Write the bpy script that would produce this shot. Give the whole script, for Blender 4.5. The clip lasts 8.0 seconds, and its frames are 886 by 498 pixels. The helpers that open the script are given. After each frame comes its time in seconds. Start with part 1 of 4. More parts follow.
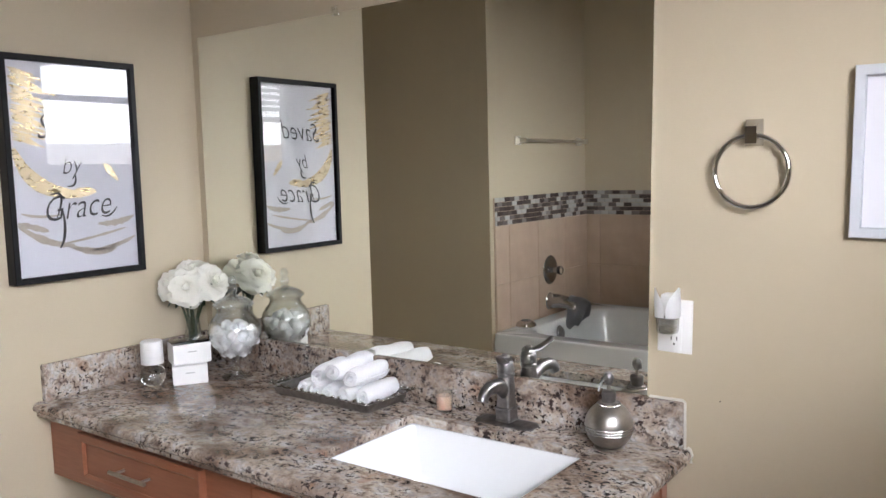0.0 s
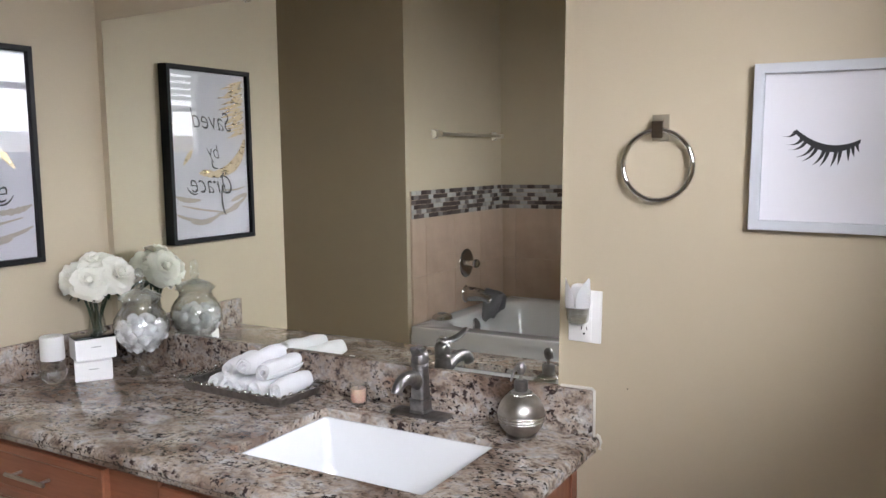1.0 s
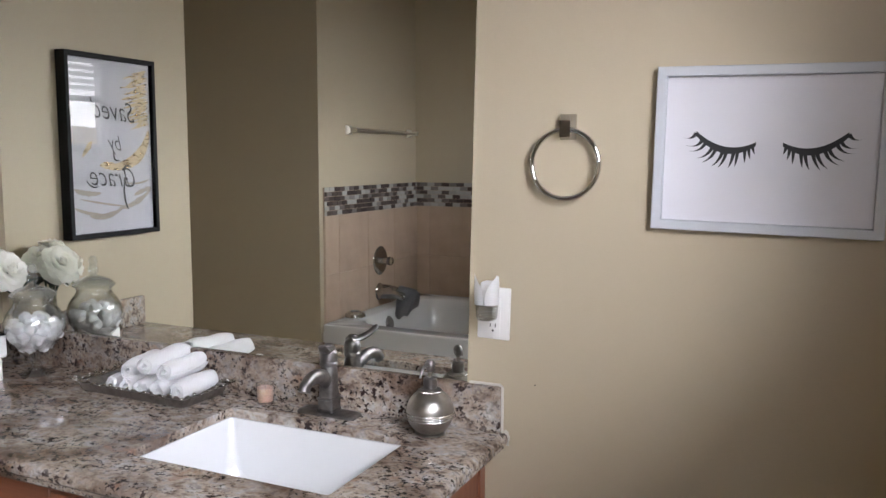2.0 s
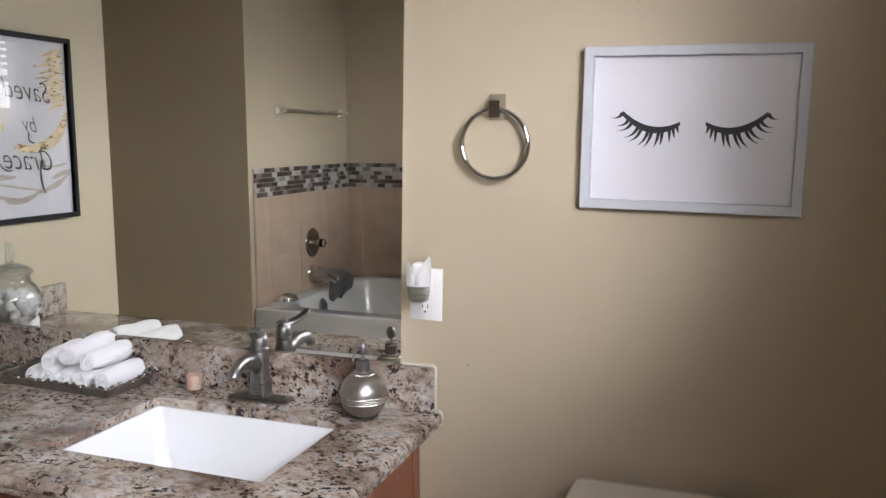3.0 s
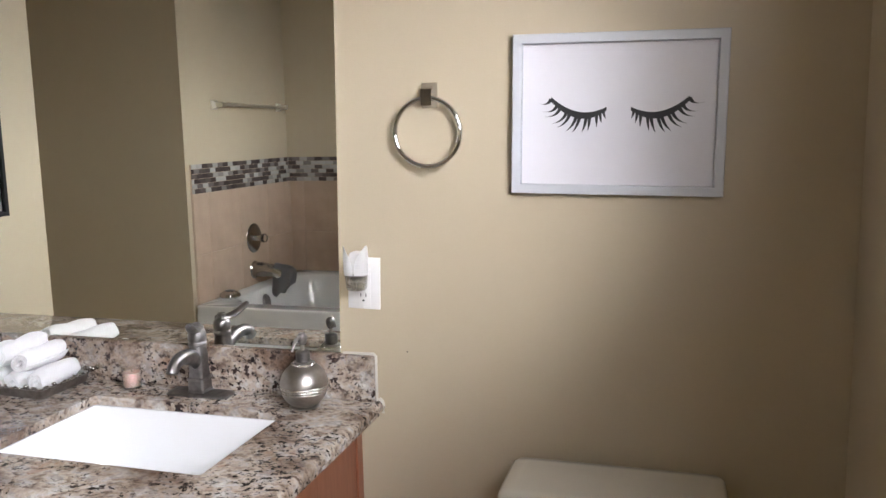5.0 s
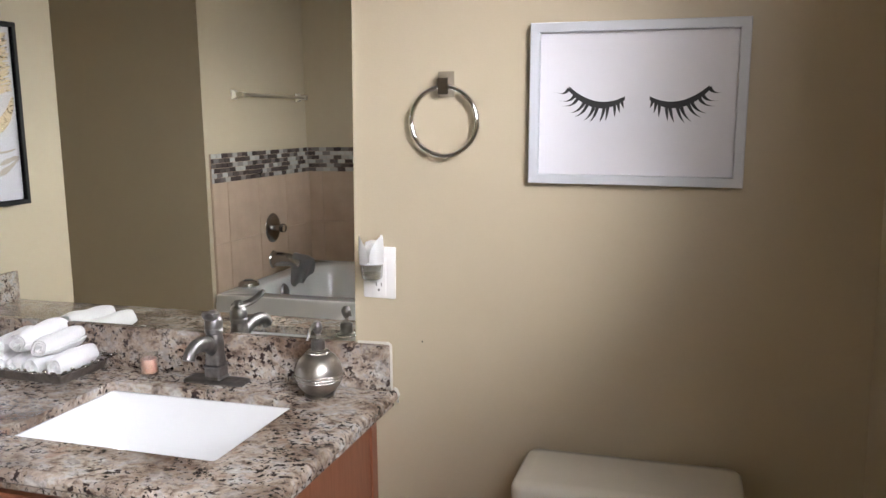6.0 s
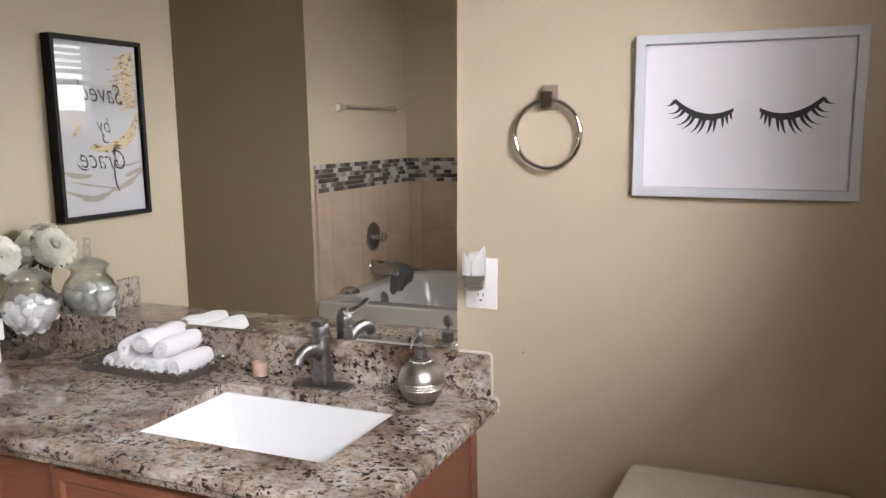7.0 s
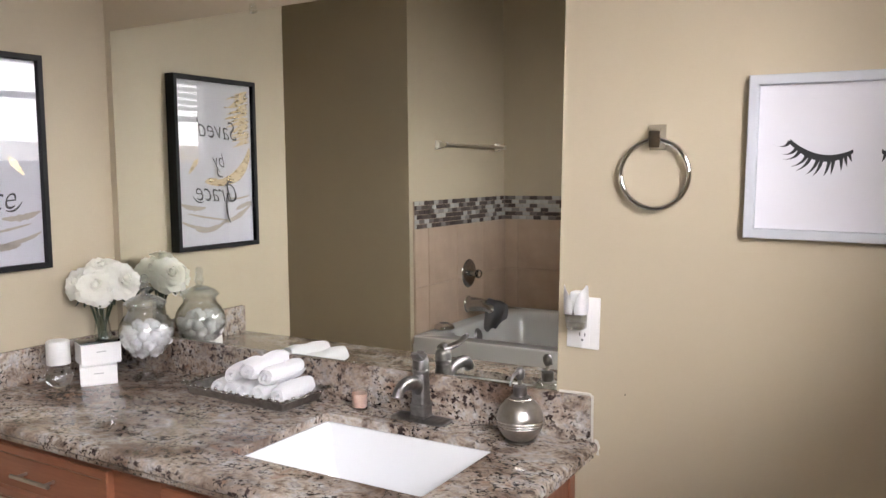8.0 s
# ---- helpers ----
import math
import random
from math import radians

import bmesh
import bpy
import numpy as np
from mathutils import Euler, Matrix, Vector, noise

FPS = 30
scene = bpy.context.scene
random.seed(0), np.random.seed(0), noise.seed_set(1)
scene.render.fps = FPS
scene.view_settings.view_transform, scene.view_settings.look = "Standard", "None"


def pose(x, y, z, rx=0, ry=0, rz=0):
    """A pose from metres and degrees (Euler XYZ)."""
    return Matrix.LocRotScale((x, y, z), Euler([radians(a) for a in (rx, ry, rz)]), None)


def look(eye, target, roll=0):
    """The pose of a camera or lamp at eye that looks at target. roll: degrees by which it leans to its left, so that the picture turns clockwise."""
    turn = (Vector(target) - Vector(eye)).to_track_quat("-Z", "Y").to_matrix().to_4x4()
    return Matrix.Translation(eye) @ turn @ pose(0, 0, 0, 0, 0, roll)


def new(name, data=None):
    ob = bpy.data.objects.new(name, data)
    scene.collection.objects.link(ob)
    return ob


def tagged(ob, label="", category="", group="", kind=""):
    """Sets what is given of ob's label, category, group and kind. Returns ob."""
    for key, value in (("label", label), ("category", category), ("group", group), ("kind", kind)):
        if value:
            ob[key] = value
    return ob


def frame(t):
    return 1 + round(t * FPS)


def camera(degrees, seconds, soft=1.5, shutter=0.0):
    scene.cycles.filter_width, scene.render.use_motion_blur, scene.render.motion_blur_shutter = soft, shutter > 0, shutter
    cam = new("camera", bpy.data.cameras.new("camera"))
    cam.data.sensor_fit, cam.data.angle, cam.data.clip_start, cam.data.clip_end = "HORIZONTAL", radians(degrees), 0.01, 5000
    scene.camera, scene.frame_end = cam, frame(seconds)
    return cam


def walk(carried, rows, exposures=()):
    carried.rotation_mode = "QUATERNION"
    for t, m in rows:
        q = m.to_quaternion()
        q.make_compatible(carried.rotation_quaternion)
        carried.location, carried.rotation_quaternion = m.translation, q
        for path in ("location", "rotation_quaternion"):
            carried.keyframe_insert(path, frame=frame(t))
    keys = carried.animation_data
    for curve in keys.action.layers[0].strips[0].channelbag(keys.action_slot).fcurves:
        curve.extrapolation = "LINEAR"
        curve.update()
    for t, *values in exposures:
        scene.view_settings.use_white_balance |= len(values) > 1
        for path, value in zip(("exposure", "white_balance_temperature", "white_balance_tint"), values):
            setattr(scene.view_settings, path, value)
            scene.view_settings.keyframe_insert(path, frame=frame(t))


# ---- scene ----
cam = camera(57.3, 8.0, soft=1.5)
PATH = [
    (0, (2.178, -1.66, 1.462), (0.997, -0.059, 1.262), -1.5),
    (0.5, (2.185, -1.653, 1.457), (1.087, 0.006, 1.251), -1.1),
    (1, (2.183, -1.653, 1.455), (1.171, 0.058, 1.237), -0.8),
    (1.5, (2.184, -1.64, 1.448), (1.256, 0.118, 1.231), -0.2),
    (2, (2.19, -1.636, 1.451), (1.361, 0.17, 1.227), 0.2),
    (3.5, (2.194, -1.622, 1.452), (1.558, 0.253, 1.166), -0.6),
    (4, (2.199, -1.635, 1.45), (1.592, 0.249, 1.164), -1.2),
    (4.5, (2.212, -1.639, 1.446), (1.647, 0.259, 1.162), -1.2),
    (5.8, (2.225, -1.629, 1.438), (1.676, 0.270, 1.132), -1.1),
    (6, (2.226, -1.629, 1.437), (1.628, 0.256, 1.128), -0.8),
    (6.5, (2.225, -1.637, 1.443), (1.5, 0.203, 1.144), -0.9),
    (7, (2.22, -1.656, 1.446), (1.403, 0.147, 1.163), -1.2),
    (7.5, (2.21, -1.671, 1.441), (1.284, 0.084, 1.198), -0.8),
    (8, (2.204, -1.676, 1.446), (1.183, 0.033, 1.258), -0.5),
]
# stops, kelvin and tint of the picture on the way
EXPOSURES = [(0.0, -0.02, 6240, 15), (0.5, -0.04, 6240, 15), (1.0, -0.18, 6230, 15), (1.5, -0.27, 6230, 16), (2.0, -0.31, 6220, 16), (3.5, -0.07, 6370, 16), (4.5, 0.04, 6380, 15),
             (6.0, 0.0, 6450, 15), (7.0, -0.09, 6550, 17), (8.0, -0.03, 6580, 17)]
walk(cam, [(t, look(eye, target, roll)) for t, eye, target, roll in PATH], EXPOSURES)

# ---- light ----
world = bpy.data.worlds.new("sky")
scene.world = world
world.use_nodes = True
wn = world.node_tree.nodes
sky = wn.new("ShaderNodeTexSky")
sky.sky_type, sky.sun_disc = "NISHITA", False
sky.sun_elevation, sky.sun_rotation = radians(20), radians(152)
wn["Background"].inputs["Strength"].default_value = 0.08
world.node_tree.links.new(sky.outputs["Color"], wn["Background"].inputs["Color"])


WX = 2.545  # inner face of the window wall
WEST = -0.02  # face of the wall at the end of the vanity


def sky_lamp(name, eye, target, width, height, watts):
    """A patch of bright sky outside the windows."""
    data = bpy.data.lights.new(name, "AREA")
    data.shape, data.size, data.size_y, data.energy = "RECTANGLE", width, height, watts
    data.color = (0.925, 0.955, 1.0)
    new(name, data).matrix_world = look(eye, target)


sky_lamp("bright_sky", (WX + 3.2, -3.0, 3.22), (WX + 3.2 - 0.895, -3.0, 3.22 - 0.446), 10.0, 3.1, 3350)
sky_lamp("low_sky", (WX + 0.65, -1.00, 2.10), (WX - 0.17, -1.15, 1.58), 3.8, 1.7, 99)
sky_lamp("high_sky", (WX + 1.65, -2.45, 3.30), (WX - 0.60, -1.10, 1.30), 3.0, 1.5, 160)
sky_lamp("south_sky", (WX + 1.6, -9.0, 3.2), (WX - 0.05, -1.3, 1.6), 8.0, 5.0, 1950)
sun = bpy.data.lights.new("hazy_sun", "SUN")
sun.energy, sun.angle, sun.color = 0.5, radians(14), (1.0, 0.97, 0.92)
new("hazy_sun", sun).matrix_world = look((6, -9, 6), (6 - 0.56, -8, 6 - 0.47))


# ---- materials ----
class Mat:
    """A small wrapper for building a Principled node material."""

    def __init__(self, name, color=(0.8, 0.8, 0.8), rough=0.5, metal=0.0, **more):
        self.m = bpy.data.materials.new(name)
        self.m.use_nodes = True
        self.t = self.m.node_tree
        self.b = self.t.nodes["Principled BSDF"]
        self.b.inputs["Base Color"].default_value = (*color, 1)
        self.b.inputs["Roughness"].default_value = rough
        self.b.inputs["Metallic"].default_value = metal
        for key, value in more.items():
            self.b.inputs[key.replace("_", " ")].default_value = value

    def node(self, kind, **values):
        n = self.t.nodes.new(kind)
        for key, value in values.items():
            n.inputs[key.replace("_", " ")].default_value = value
        return n

    def link(self, a, b):
        self.t.links.new(a, b)

    def coords(self, stretch=(1, 1, 1)):
        c = self.node("ShaderNodeTexCoord")
        mp = self.node("ShaderNodeMapping")
        mp.inputs["Scale"].default_value = stretch
        self.link(c.outputs["Object"], mp.inputs["Vector"])
        return mp.outputs["Vector"]

    def noise(self, scale, detail=4, vec=None, rough=0.55, warp=0.0):
        n = self.node("ShaderNodeTexNoise", Scale=scale, Detail=detail, Roughness=rough, Distortion=warp)
        self.link(vec or self.coords(), n.inputs["Vector"])
        return n.outputs["Fac"]

    def cells(self, scale, vec=None, rand=1.0):
        n = self.node("ShaderNodeTexVoronoi", Scale=scale, Randomness=rand)
        self.link(vec or self.coords(), n.inputs["Vector"])
        return n

    def ramp(self, fac, stops):
        r = self.node("ShaderNodeValToRGB")
        e = r.color_ramp.elements
        while len(e) < len(stops):
            e.new(0.5)
        for el, (p, c) in zip(e, stops):
            el.position = p
            el.color = (*c, 1) if len(c) == 3 else c
        self.link(fac, r.inputs["Fac"])
        return r.outputs["Color"]

    def mix(self, fac, a, b, mode="MIX"):
        n = self.node("ShaderNodeMix")
        n.data_type, n.blend_type = "RGBA", mode
        if hasattr(fac, "is_linked"):
            self.link(fac, n.inputs[0])
        else:
            n.inputs[0].default_value = fac
        for s, v in ((n.inputs[6], a), (n.inputs[7], b)):
            if hasattr(v, "is_linked"):
                self.link(v, s)
            else:
                s.default_value = (*v, 1)
        return n.outputs[2]

    def color(self, out):
        self.link(out, self.b.inputs["Base Color"])
        return self

    def roughness(self, fac, lo, hi):
        r = self.node("ShaderNodeMapRange", To_Min=lo, To_Max=hi)
        self.link(fac, r.inputs["Value"])
        self.link(r.outputs["Result"], self.b.inputs["Roughness"])
        return self

    def bump(self, fac, strength=0.1, dist=0.002):
        n = self.node("ShaderNodeBump", Strength=strength, Distance=dist)
        self.link(fac, n.inputs["Height"])
        self.link(n.outputs["Normal"], self.b.inputs["Normal"])
        return self


def wall_paint():
    k = Mat("beige_wall_paint", rough=0.55)
    k.color(k.mix(k.noise(1.7, 3), (0.470, 0.401, 0.287), (0.510, 0.437, 0.313)))
    k.roughness(k.noise(9, 2), 0.45, 0.62)
    return k.bump(k.noise(170, 3), 0.22, 0.0012).m


def granite():
    """Polished granite: crystals of several sizes whose colours drift in clouds across the slab."""
    k = Mat("brown_speckled_granite", rough=0.12)
    v = k.coords((0.85, 1.1, 1.0))
    warp = k.node("ShaderNodeTexNoise", Scale=70.0, Detail=3.0)
    k.link(v, warp.inputs["Vector"])
    bend = k.node("ShaderNodeVectorMath")
    bend.operation = "MULTIPLY_ADD"
    bend.inputs[1].default_value = (0.012, 0.012, 0.012)
    k.link(warp.outputs["Color"], bend.inputs[0])
    k.link(v, bend.inputs[2])
    drift = k.noise(34, 4, v, 0.65, 0.3)

    def crystals(scale, lean, stops):
        c = k.cells(scale, bend.outputs[0])
        one = k.node("ShaderNodeSeparateColor")
        k.link(c.outputs["Color"], one.inputs[0])
        a = k.node("ShaderNodeMath")
        a.operation = "MULTIPLY_ADD"
        a.inputs[1].default_value = 0.62
        k.link(one.outputs[0], a.inputs[0])
        k.link(lean, a.inputs[2])
        b = k.node("ShaderNodeMath")
        b.operation = "SUBTRACT"
        b.inputs[1].default_value = 0.31
        k.link(a.outputs[0], b.inputs[0])
        return k.ramp(b.outputs[0], stops)

    big = crystals(135, drift, [(0.24, (0.07, 0.048, 0.040)), (0.34, (0.22, 0.165, 0.135)), (0.44, (0.42, 0.345, 0.285)), (0.56, (0.54, 0.46, 0.39)), (0.68, (0.50, 0.47, 0.445)), (0.84, (0.68, 0.65, 0.61))])
    soft = k.ramp(k.noise(30, 5, k.coords((0.9, 1.15, 1.1)), 0.58, 0.5), [(0.30, (0.13, 0.090, 0.072)), (0.41, (0.36, 0.285, 0.23)), (0.50, (0.55, 0.465, 0.385)), (0.58, (0.47, 0.44, 0.42)), (0.70, (0.70, 0.67, 0.63))])
    base = k.mix(0.74, big, soft)
    shade = k.ramp(k.noise(4.5, 3, k.coords((1.0, 1.2, 1.0)), 0.5, 0.6), [(0.34, (0.30, 0.235, 0.20)), (0.46, (0.62, 0.58, 0.55)), (0.58, (0.88, 0.88, 0.88))])
    base = k.mix(1.0, base, shade, "MULTIPLY")
    rust = k.ramp(k.noise(15, 4, k.coords((1.0, 1.1, 1.2)), 0.6, 0.8), [(0.60, (0, 0, 0)), (0.70, (0.5, 0.5, 0.5))])
    base = k.mix(rust, base, (0.31, 0.165, 0.10))
    mask = k.ramp(k.noise(11, 4, v, 0.6), [(0.42, (0.12, 0.12, 0.12)), (0.52, (1, 1, 1))])
    blot = k.ramp(k.noise(66, 4, k.coords((0.95, 1.15, 1.1)), 0.55, 0.15), [(0.572, (0, 0, 0)), (0.604, (1, 1, 1))])
    base = k.mix(k.mix(1.0, blot, mask, "MULTIPLY"), base, (0.040, 0.026, 0.023))
    fleck = k.ramp(k.noise(125, 3, k.coords((1.0, 1.0, 1.05)), 0.55, 0.1), [(0.600, (0, 0, 0)), (0.620, (1, 1, 1))])
    base = k.mix(k.mix(1.0, fleck, mask, "MULTIPLY"), base, (0.012, 0.010, 0.011))
    k.color(base)
    k.roughness(k.noise(40, 3, v), 0.04, 0.11)
    return k.m


def wood(name, a, b, axis):
    k = Mat(name, rough=0.35)
    s = [22, 22, 22]
    s[axis] = 1.6
    v = k.coords(tuple(s))
    g = k.noise(1.0, 5, v, 0.6, 0.6)
    fine = k.noise(7.0, 3, v, 0.6)
    c = k.mix(g, a, b)
    k.color(k.mix(k.ramp(fine, [(0.4, (0, 0, 0)), (0.75, (0.35, 0.35, 0.35))]), c, tuple(0.6 * q for q in a)))
    k.roughness(fine, 0.28, 0.45)
    return k.bump(fine, 0.08, 0.0006).m


def metal(name, color, rough, grime=0.0, bump=0.0):
    k = Mat(name, color, rough, 1.0)
    n = k.noise(60, 4)
    if grime:
        k.color(k.mix(k.ramp(n, [(0.35, (0, 0, 0)), (0.7, (1, 1, 1))]), color, tuple(grime * q for q in color)))
    k.roughness(n, rough * 0.75, rough * 1.3 + 0.01)
    if bump:
        k.bump(k.noise(400, 2), bump, 0.0005)
    return k.m


def glaze(name, color, rough=0.12, coat=0.6):
    k = Mat(name, color, rough, Coat_Weight=coat, Coat_Roughness=0.05)
    k.color(k.mix(k.noise(4, 3), color, tuple(0.93 * q for q in color)))
    return k.m


def clear_glass(name, tint=(1, 1, 1), body=0.0):
    """Thin-walled glass: clear, with a gloss that grows towards its edges; body adds a little milky substance."""
    k = Mat(name, tint, 0.25)
    t = k.t
    clear, gloss, face, mx = (t.nodes.new(n) for n in ("ShaderNodeBsdfTransparent", "ShaderNodeBsdfGlossy", "ShaderNodeLayerWeight", "ShaderNodeMixShader"))
    clear.inputs["Color"].default_value = (*tint, 1)
    gloss.inputs["Roughness"].default_value = 0.02
    face.inputs["Blend"].default_value = 0.5
    power = k.node("ShaderNodeMath")
    power.operation = "POWER"
    power.inputs[1].default_value = 1.9
    r = k.node("ShaderNodeMapRange", To_Min=0.08, To_Max=0.92)
    k.link(face.outputs["Facing"], power.inputs[0])
    k.link(power.outputs[0], r.inputs["Value"])
    k.link(r.outputs["Result"], mx.inputs[0])
    k.link(clear.outputs[0], mx.inputs[1])
    k.link(gloss.outputs[0], mx.inputs[2])
    last = mx
    if body:
        last = k.node("ShaderNodeMixShader", Fac=body)
        k.link(mx.outputs[0], last.inputs[1])
        k.link(k.b.outputs[0], last.inputs[2])
    k.link(last.outputs[0], t.nodes["Material Output"].inputs["Surface"])
    return k.m


def sheet_glass(name, glossy=True):
    """Thin flat glass: clear, with a mirror-like gloss that grows towards grazing angles."""
    k = Mat(name)
    t = k.t
    t.nodes.remove(k.b)
    clear, gloss, fr, mx = (t.nodes.new(n) for n in ("ShaderNodeBsdfTransparent", "ShaderNodeBsdfGlossy", "ShaderNodeFresnel", "ShaderNodeMixShader"))
    gloss.inputs["Roughness"].default_value = 0.012
    fr.inputs["IOR"].default_value = 1.75
    if glossy:
        k.link(fr.outputs[0], mx.inputs[0])
    else:
        mx.inputs[0].default_value = 0.0
    k.link(clear.outputs[0], mx.inputs[1])
    k.link(gloss.outputs[0], mx.inputs[2])
    k.link(mx.outputs[0], t.nodes["Material Output"].inputs["Surface"])
    return k.m


def cloth(name, color, scale=500, strength=0.5):
    k = Mat(name, color, 0.95, Sheen_Weight=0.35)
    k.color(k.mix(k.noise(18, 4), color, tuple(0.9 * q for q in color)))
    n = k.cells(scale)
    return k.bump(n.outputs["Distance"], strength, 0.002).m


def petal_cloth():
    """Thin cream silk that lets some light through."""
    k = Mat("cream_petal", (0.88, 0.86, 0.76), 0.7)
    k.color(k.mix(k.noise(30, 3), (0.96, 0.955, 0.91), (0.94, 0.925, 0.84)))
    tr, mx = k.node("ShaderNodeBsdfTranslucent"), k.node("ShaderNodeMixShader", Fac=0.42)
    tr.inputs["Color"].default_value = (0.95, 0.94, 0.86, 1)
    k.link(k.b.outputs[0], mx.inputs[1])
    k.link(tr.outputs[0], mx.inputs[2])
    k.link(mx.outputs[0], k.t.nodes["Material Output"].inputs["Surface"])
    return k.m


def plain(name, color, rough=0.5, vary=0.92, scale=12, bump=0.0, **more):
    k = Mat(name, color, rough, **more)
    k.color(k.mix(k.noise(scale, 4), color, tuple(vary * q for q in color)))
    k.roughness(k.noise(scale * 3, 3), rough * 0.85, min(1.0, rough * 1.15))
    if bump:
        k.bump(k.noise(scale * 20, 3), bump, 0.001)
    return k.m


def per_piece(name, stops, rough, scale=30, bump=0.05):
    """A glazed piece whose colour is drawn at random for each object."""
    k = Mat(name, rough=rough)
    info = k.node("ShaderNodeObjectInfo")
    c = k.ramp(info.outputs["Random"], stops)
    n = k.noise(scale, 4)
    k.color(k.mix(k.ramp(n, [(0.35, (0, 0, 0)), (0.7, (0.5, 0.5, 0.5))]), c, k.mix(1.0, c, (0.72, 0.70, 0.68), "MULTIPLY")))
    k.roughness(n, rough * 0.8, rough * 1.3)
    return k.bump(n, bump, 0.001).m


PAINT = wall_paint()
CEILING = plain("white_ceiling_paint", (0.78, 0.76, 0.72), 0.8, bump=0.2)
FLOOR = plain("beige_floor_tile", (0.52, 0.45, 0.36), 0.35, 0.85, 3)
GRANITE = granite()
MAPLE = wood("reddish_maple", (0.225, 0.080, 0.042), (0.30, 0.115, 0.060), 0)
MAPLE_UP = wood("reddish_maple_upright", (0.225, 0.080, 0.042), (0.30, 0.115, 0.060), 2)
PORCELAIN = glaze("white_porcelain", (0.79, 0.795, 0.80), 0.1)
BISQUE = glaze("toilet_china", (0.74, 0.71, 0.63), 0.15)
ACRYLIC = glaze("white_tub_acrylic", (0.78, 0.79, 0.79), 0.16)
MIRROR = Mat("mirror_silver", (0.875, 0.89, 0.84), 0.0, 1.0).m
PEWTER = metal("brushed_pewter", (0.27, 0.258, 0.255), 0.40, 0.70, 0.05)
NICKEL = metal("satin_nickel", (0.46, 0.435, 0.40), 0.34, 0.8, 0.05)
PALE_NICKEL = metal("pale_nickel", (0.70, 0.67, 0.60), 0.38)
CHROME = metal("chrome", (0.66, 0.66, 0.66), 0.07)
SATIN_CHROME = metal("satin_chrome", (0.44, 0.43, 0.42), 0.14)
SILVER = metal("aged_silver", (0.74, 0.72, 0.69), 0.17, 0.6, 0.1)
DULL_SILVER = metal("dull_silver", (0.40, 0.385, 0.37), 0.30, 0.7, 0.1)
BAND = metal("bright_band", (0.80, 0.78, 0.75), 0.22, 0.75, 0.2)
GLASS = clear_glass("clear_glass", (0.985, 0.992, 0.988))
PANE = sheet_glass("picture_glass")
SOLID_GLASS = Mat("solid_glass", (0.98, 0.99, 0.985), 0.0, Transmission_Weight=1.0, IOR=1.47).m
CLEAR = sheet_glass("clear_back", False)
BLACK_WOOD = plain("black_frame_lacquer", (0.008, 0.008, 0.009), 0.5, Specular_IOR_Level=0.2)
BLACK_GLASS = plain("black_glass", (0.008, 0.009, 0.009), 0.06)
WHITE_WOOD = plain("white_frame_paint", (0.56, 0.58, 0.62), 0.5, 0.94, 20)
PAPER = plain("white_paper", (0.69, 0.68, 0.72), 0.8, 0.97)
INK = plain("black_ink", (0.012, 0.012, 0.014), 0.6)
SCRIPT = plain("grey_black_ink", (0.05, 0.048, 0.053), 0.5)
WHITE_PLASTIC = plain("white_plastic", (0.80, 0.79, 0.77), 0.35)
PETAL_WHITE = plain("bright_white_plastic", (0.90, 0.90, 0.90), 0.3, 0.98)
CAULK = plain("off_white_caulk", (0.62, 0.59, 0.53), 0.6)
DARK = plain("dark_slot", (0.02, 0.02, 0.02), 0.6)
CARD = plain("white_card", (0.83, 0.82, 0.80), 0.6, 0.95)
GREY_PRINT = plain("grey_print", (0.42, 0.41, 0.40), 0.6)
TOWEL = cloth("white_terry", (0.90, 0.89, 0.90), 420, 0.9)
COTTON = cloth("white_cotton", (0.86, 0.85, 0.86), 160, 0.6)
GREY_CLOTH = cloth("grey_wash_cloth", (0.29, 0.29, 0.30), 300, 0.6)
PETAL = petal_cloth()
LEAF = plain("dark_green_leaf", (0.026, 0.048, 0.018), 0.5, 0.6)
WAX = Mat("peach_wax", (0.70, 0.46, 0.35), 0.5, Subsurface_Weight=0.3).m
TILE = per_piece("beige_wall_tile", [(0.0, (0.49, 0.37, 0.275)), (0.5, (0.53, 0.40, 0.30)), (1.0, (0.56, 0.43, 0.325))], 0.3, 7)
MOSAIC = per_piece("mixed_mosaic_tile", [(0.0, (0.065, 0.050, 0.045)), (0.30, (0.10, 0.080, 0.072)), (0.5, (0.17, 0.145, 0.135)), (0.62, (0.24, 0.22, 0.21)), (0.72, (0.40, 0.39, 0.37)), (1.0, (0.52, 0.51, 0.48))], 0.16)
GROUT = plain("beige_grout", (0.50, 0.395, 0.30), 0.9)
BLIND = plain("white_blind_slat", (0.80, 0.80, 0.78), 0.5)


def gold_foil():
    k = Mat("gold_foil", (0.62, 0.42, 0.16), 0.3, 0.88)
    n = k.noise(45, 4, k.coords((1, 1, 3)))
    k.color(k.mix(n, (0.60, 0.48, 0.31), (0.80, 0.68, 0.48)))
    k.roughness(n, 0.18, 0.40)
    return k.bump(n, 0.25, 0.002).m


GOLD = gold_foil()
BRONZE = plain("matte_gold_brush", (0.58, 0.51, 0.43), 0.45, 0.7, 60, Metallic=0.35)


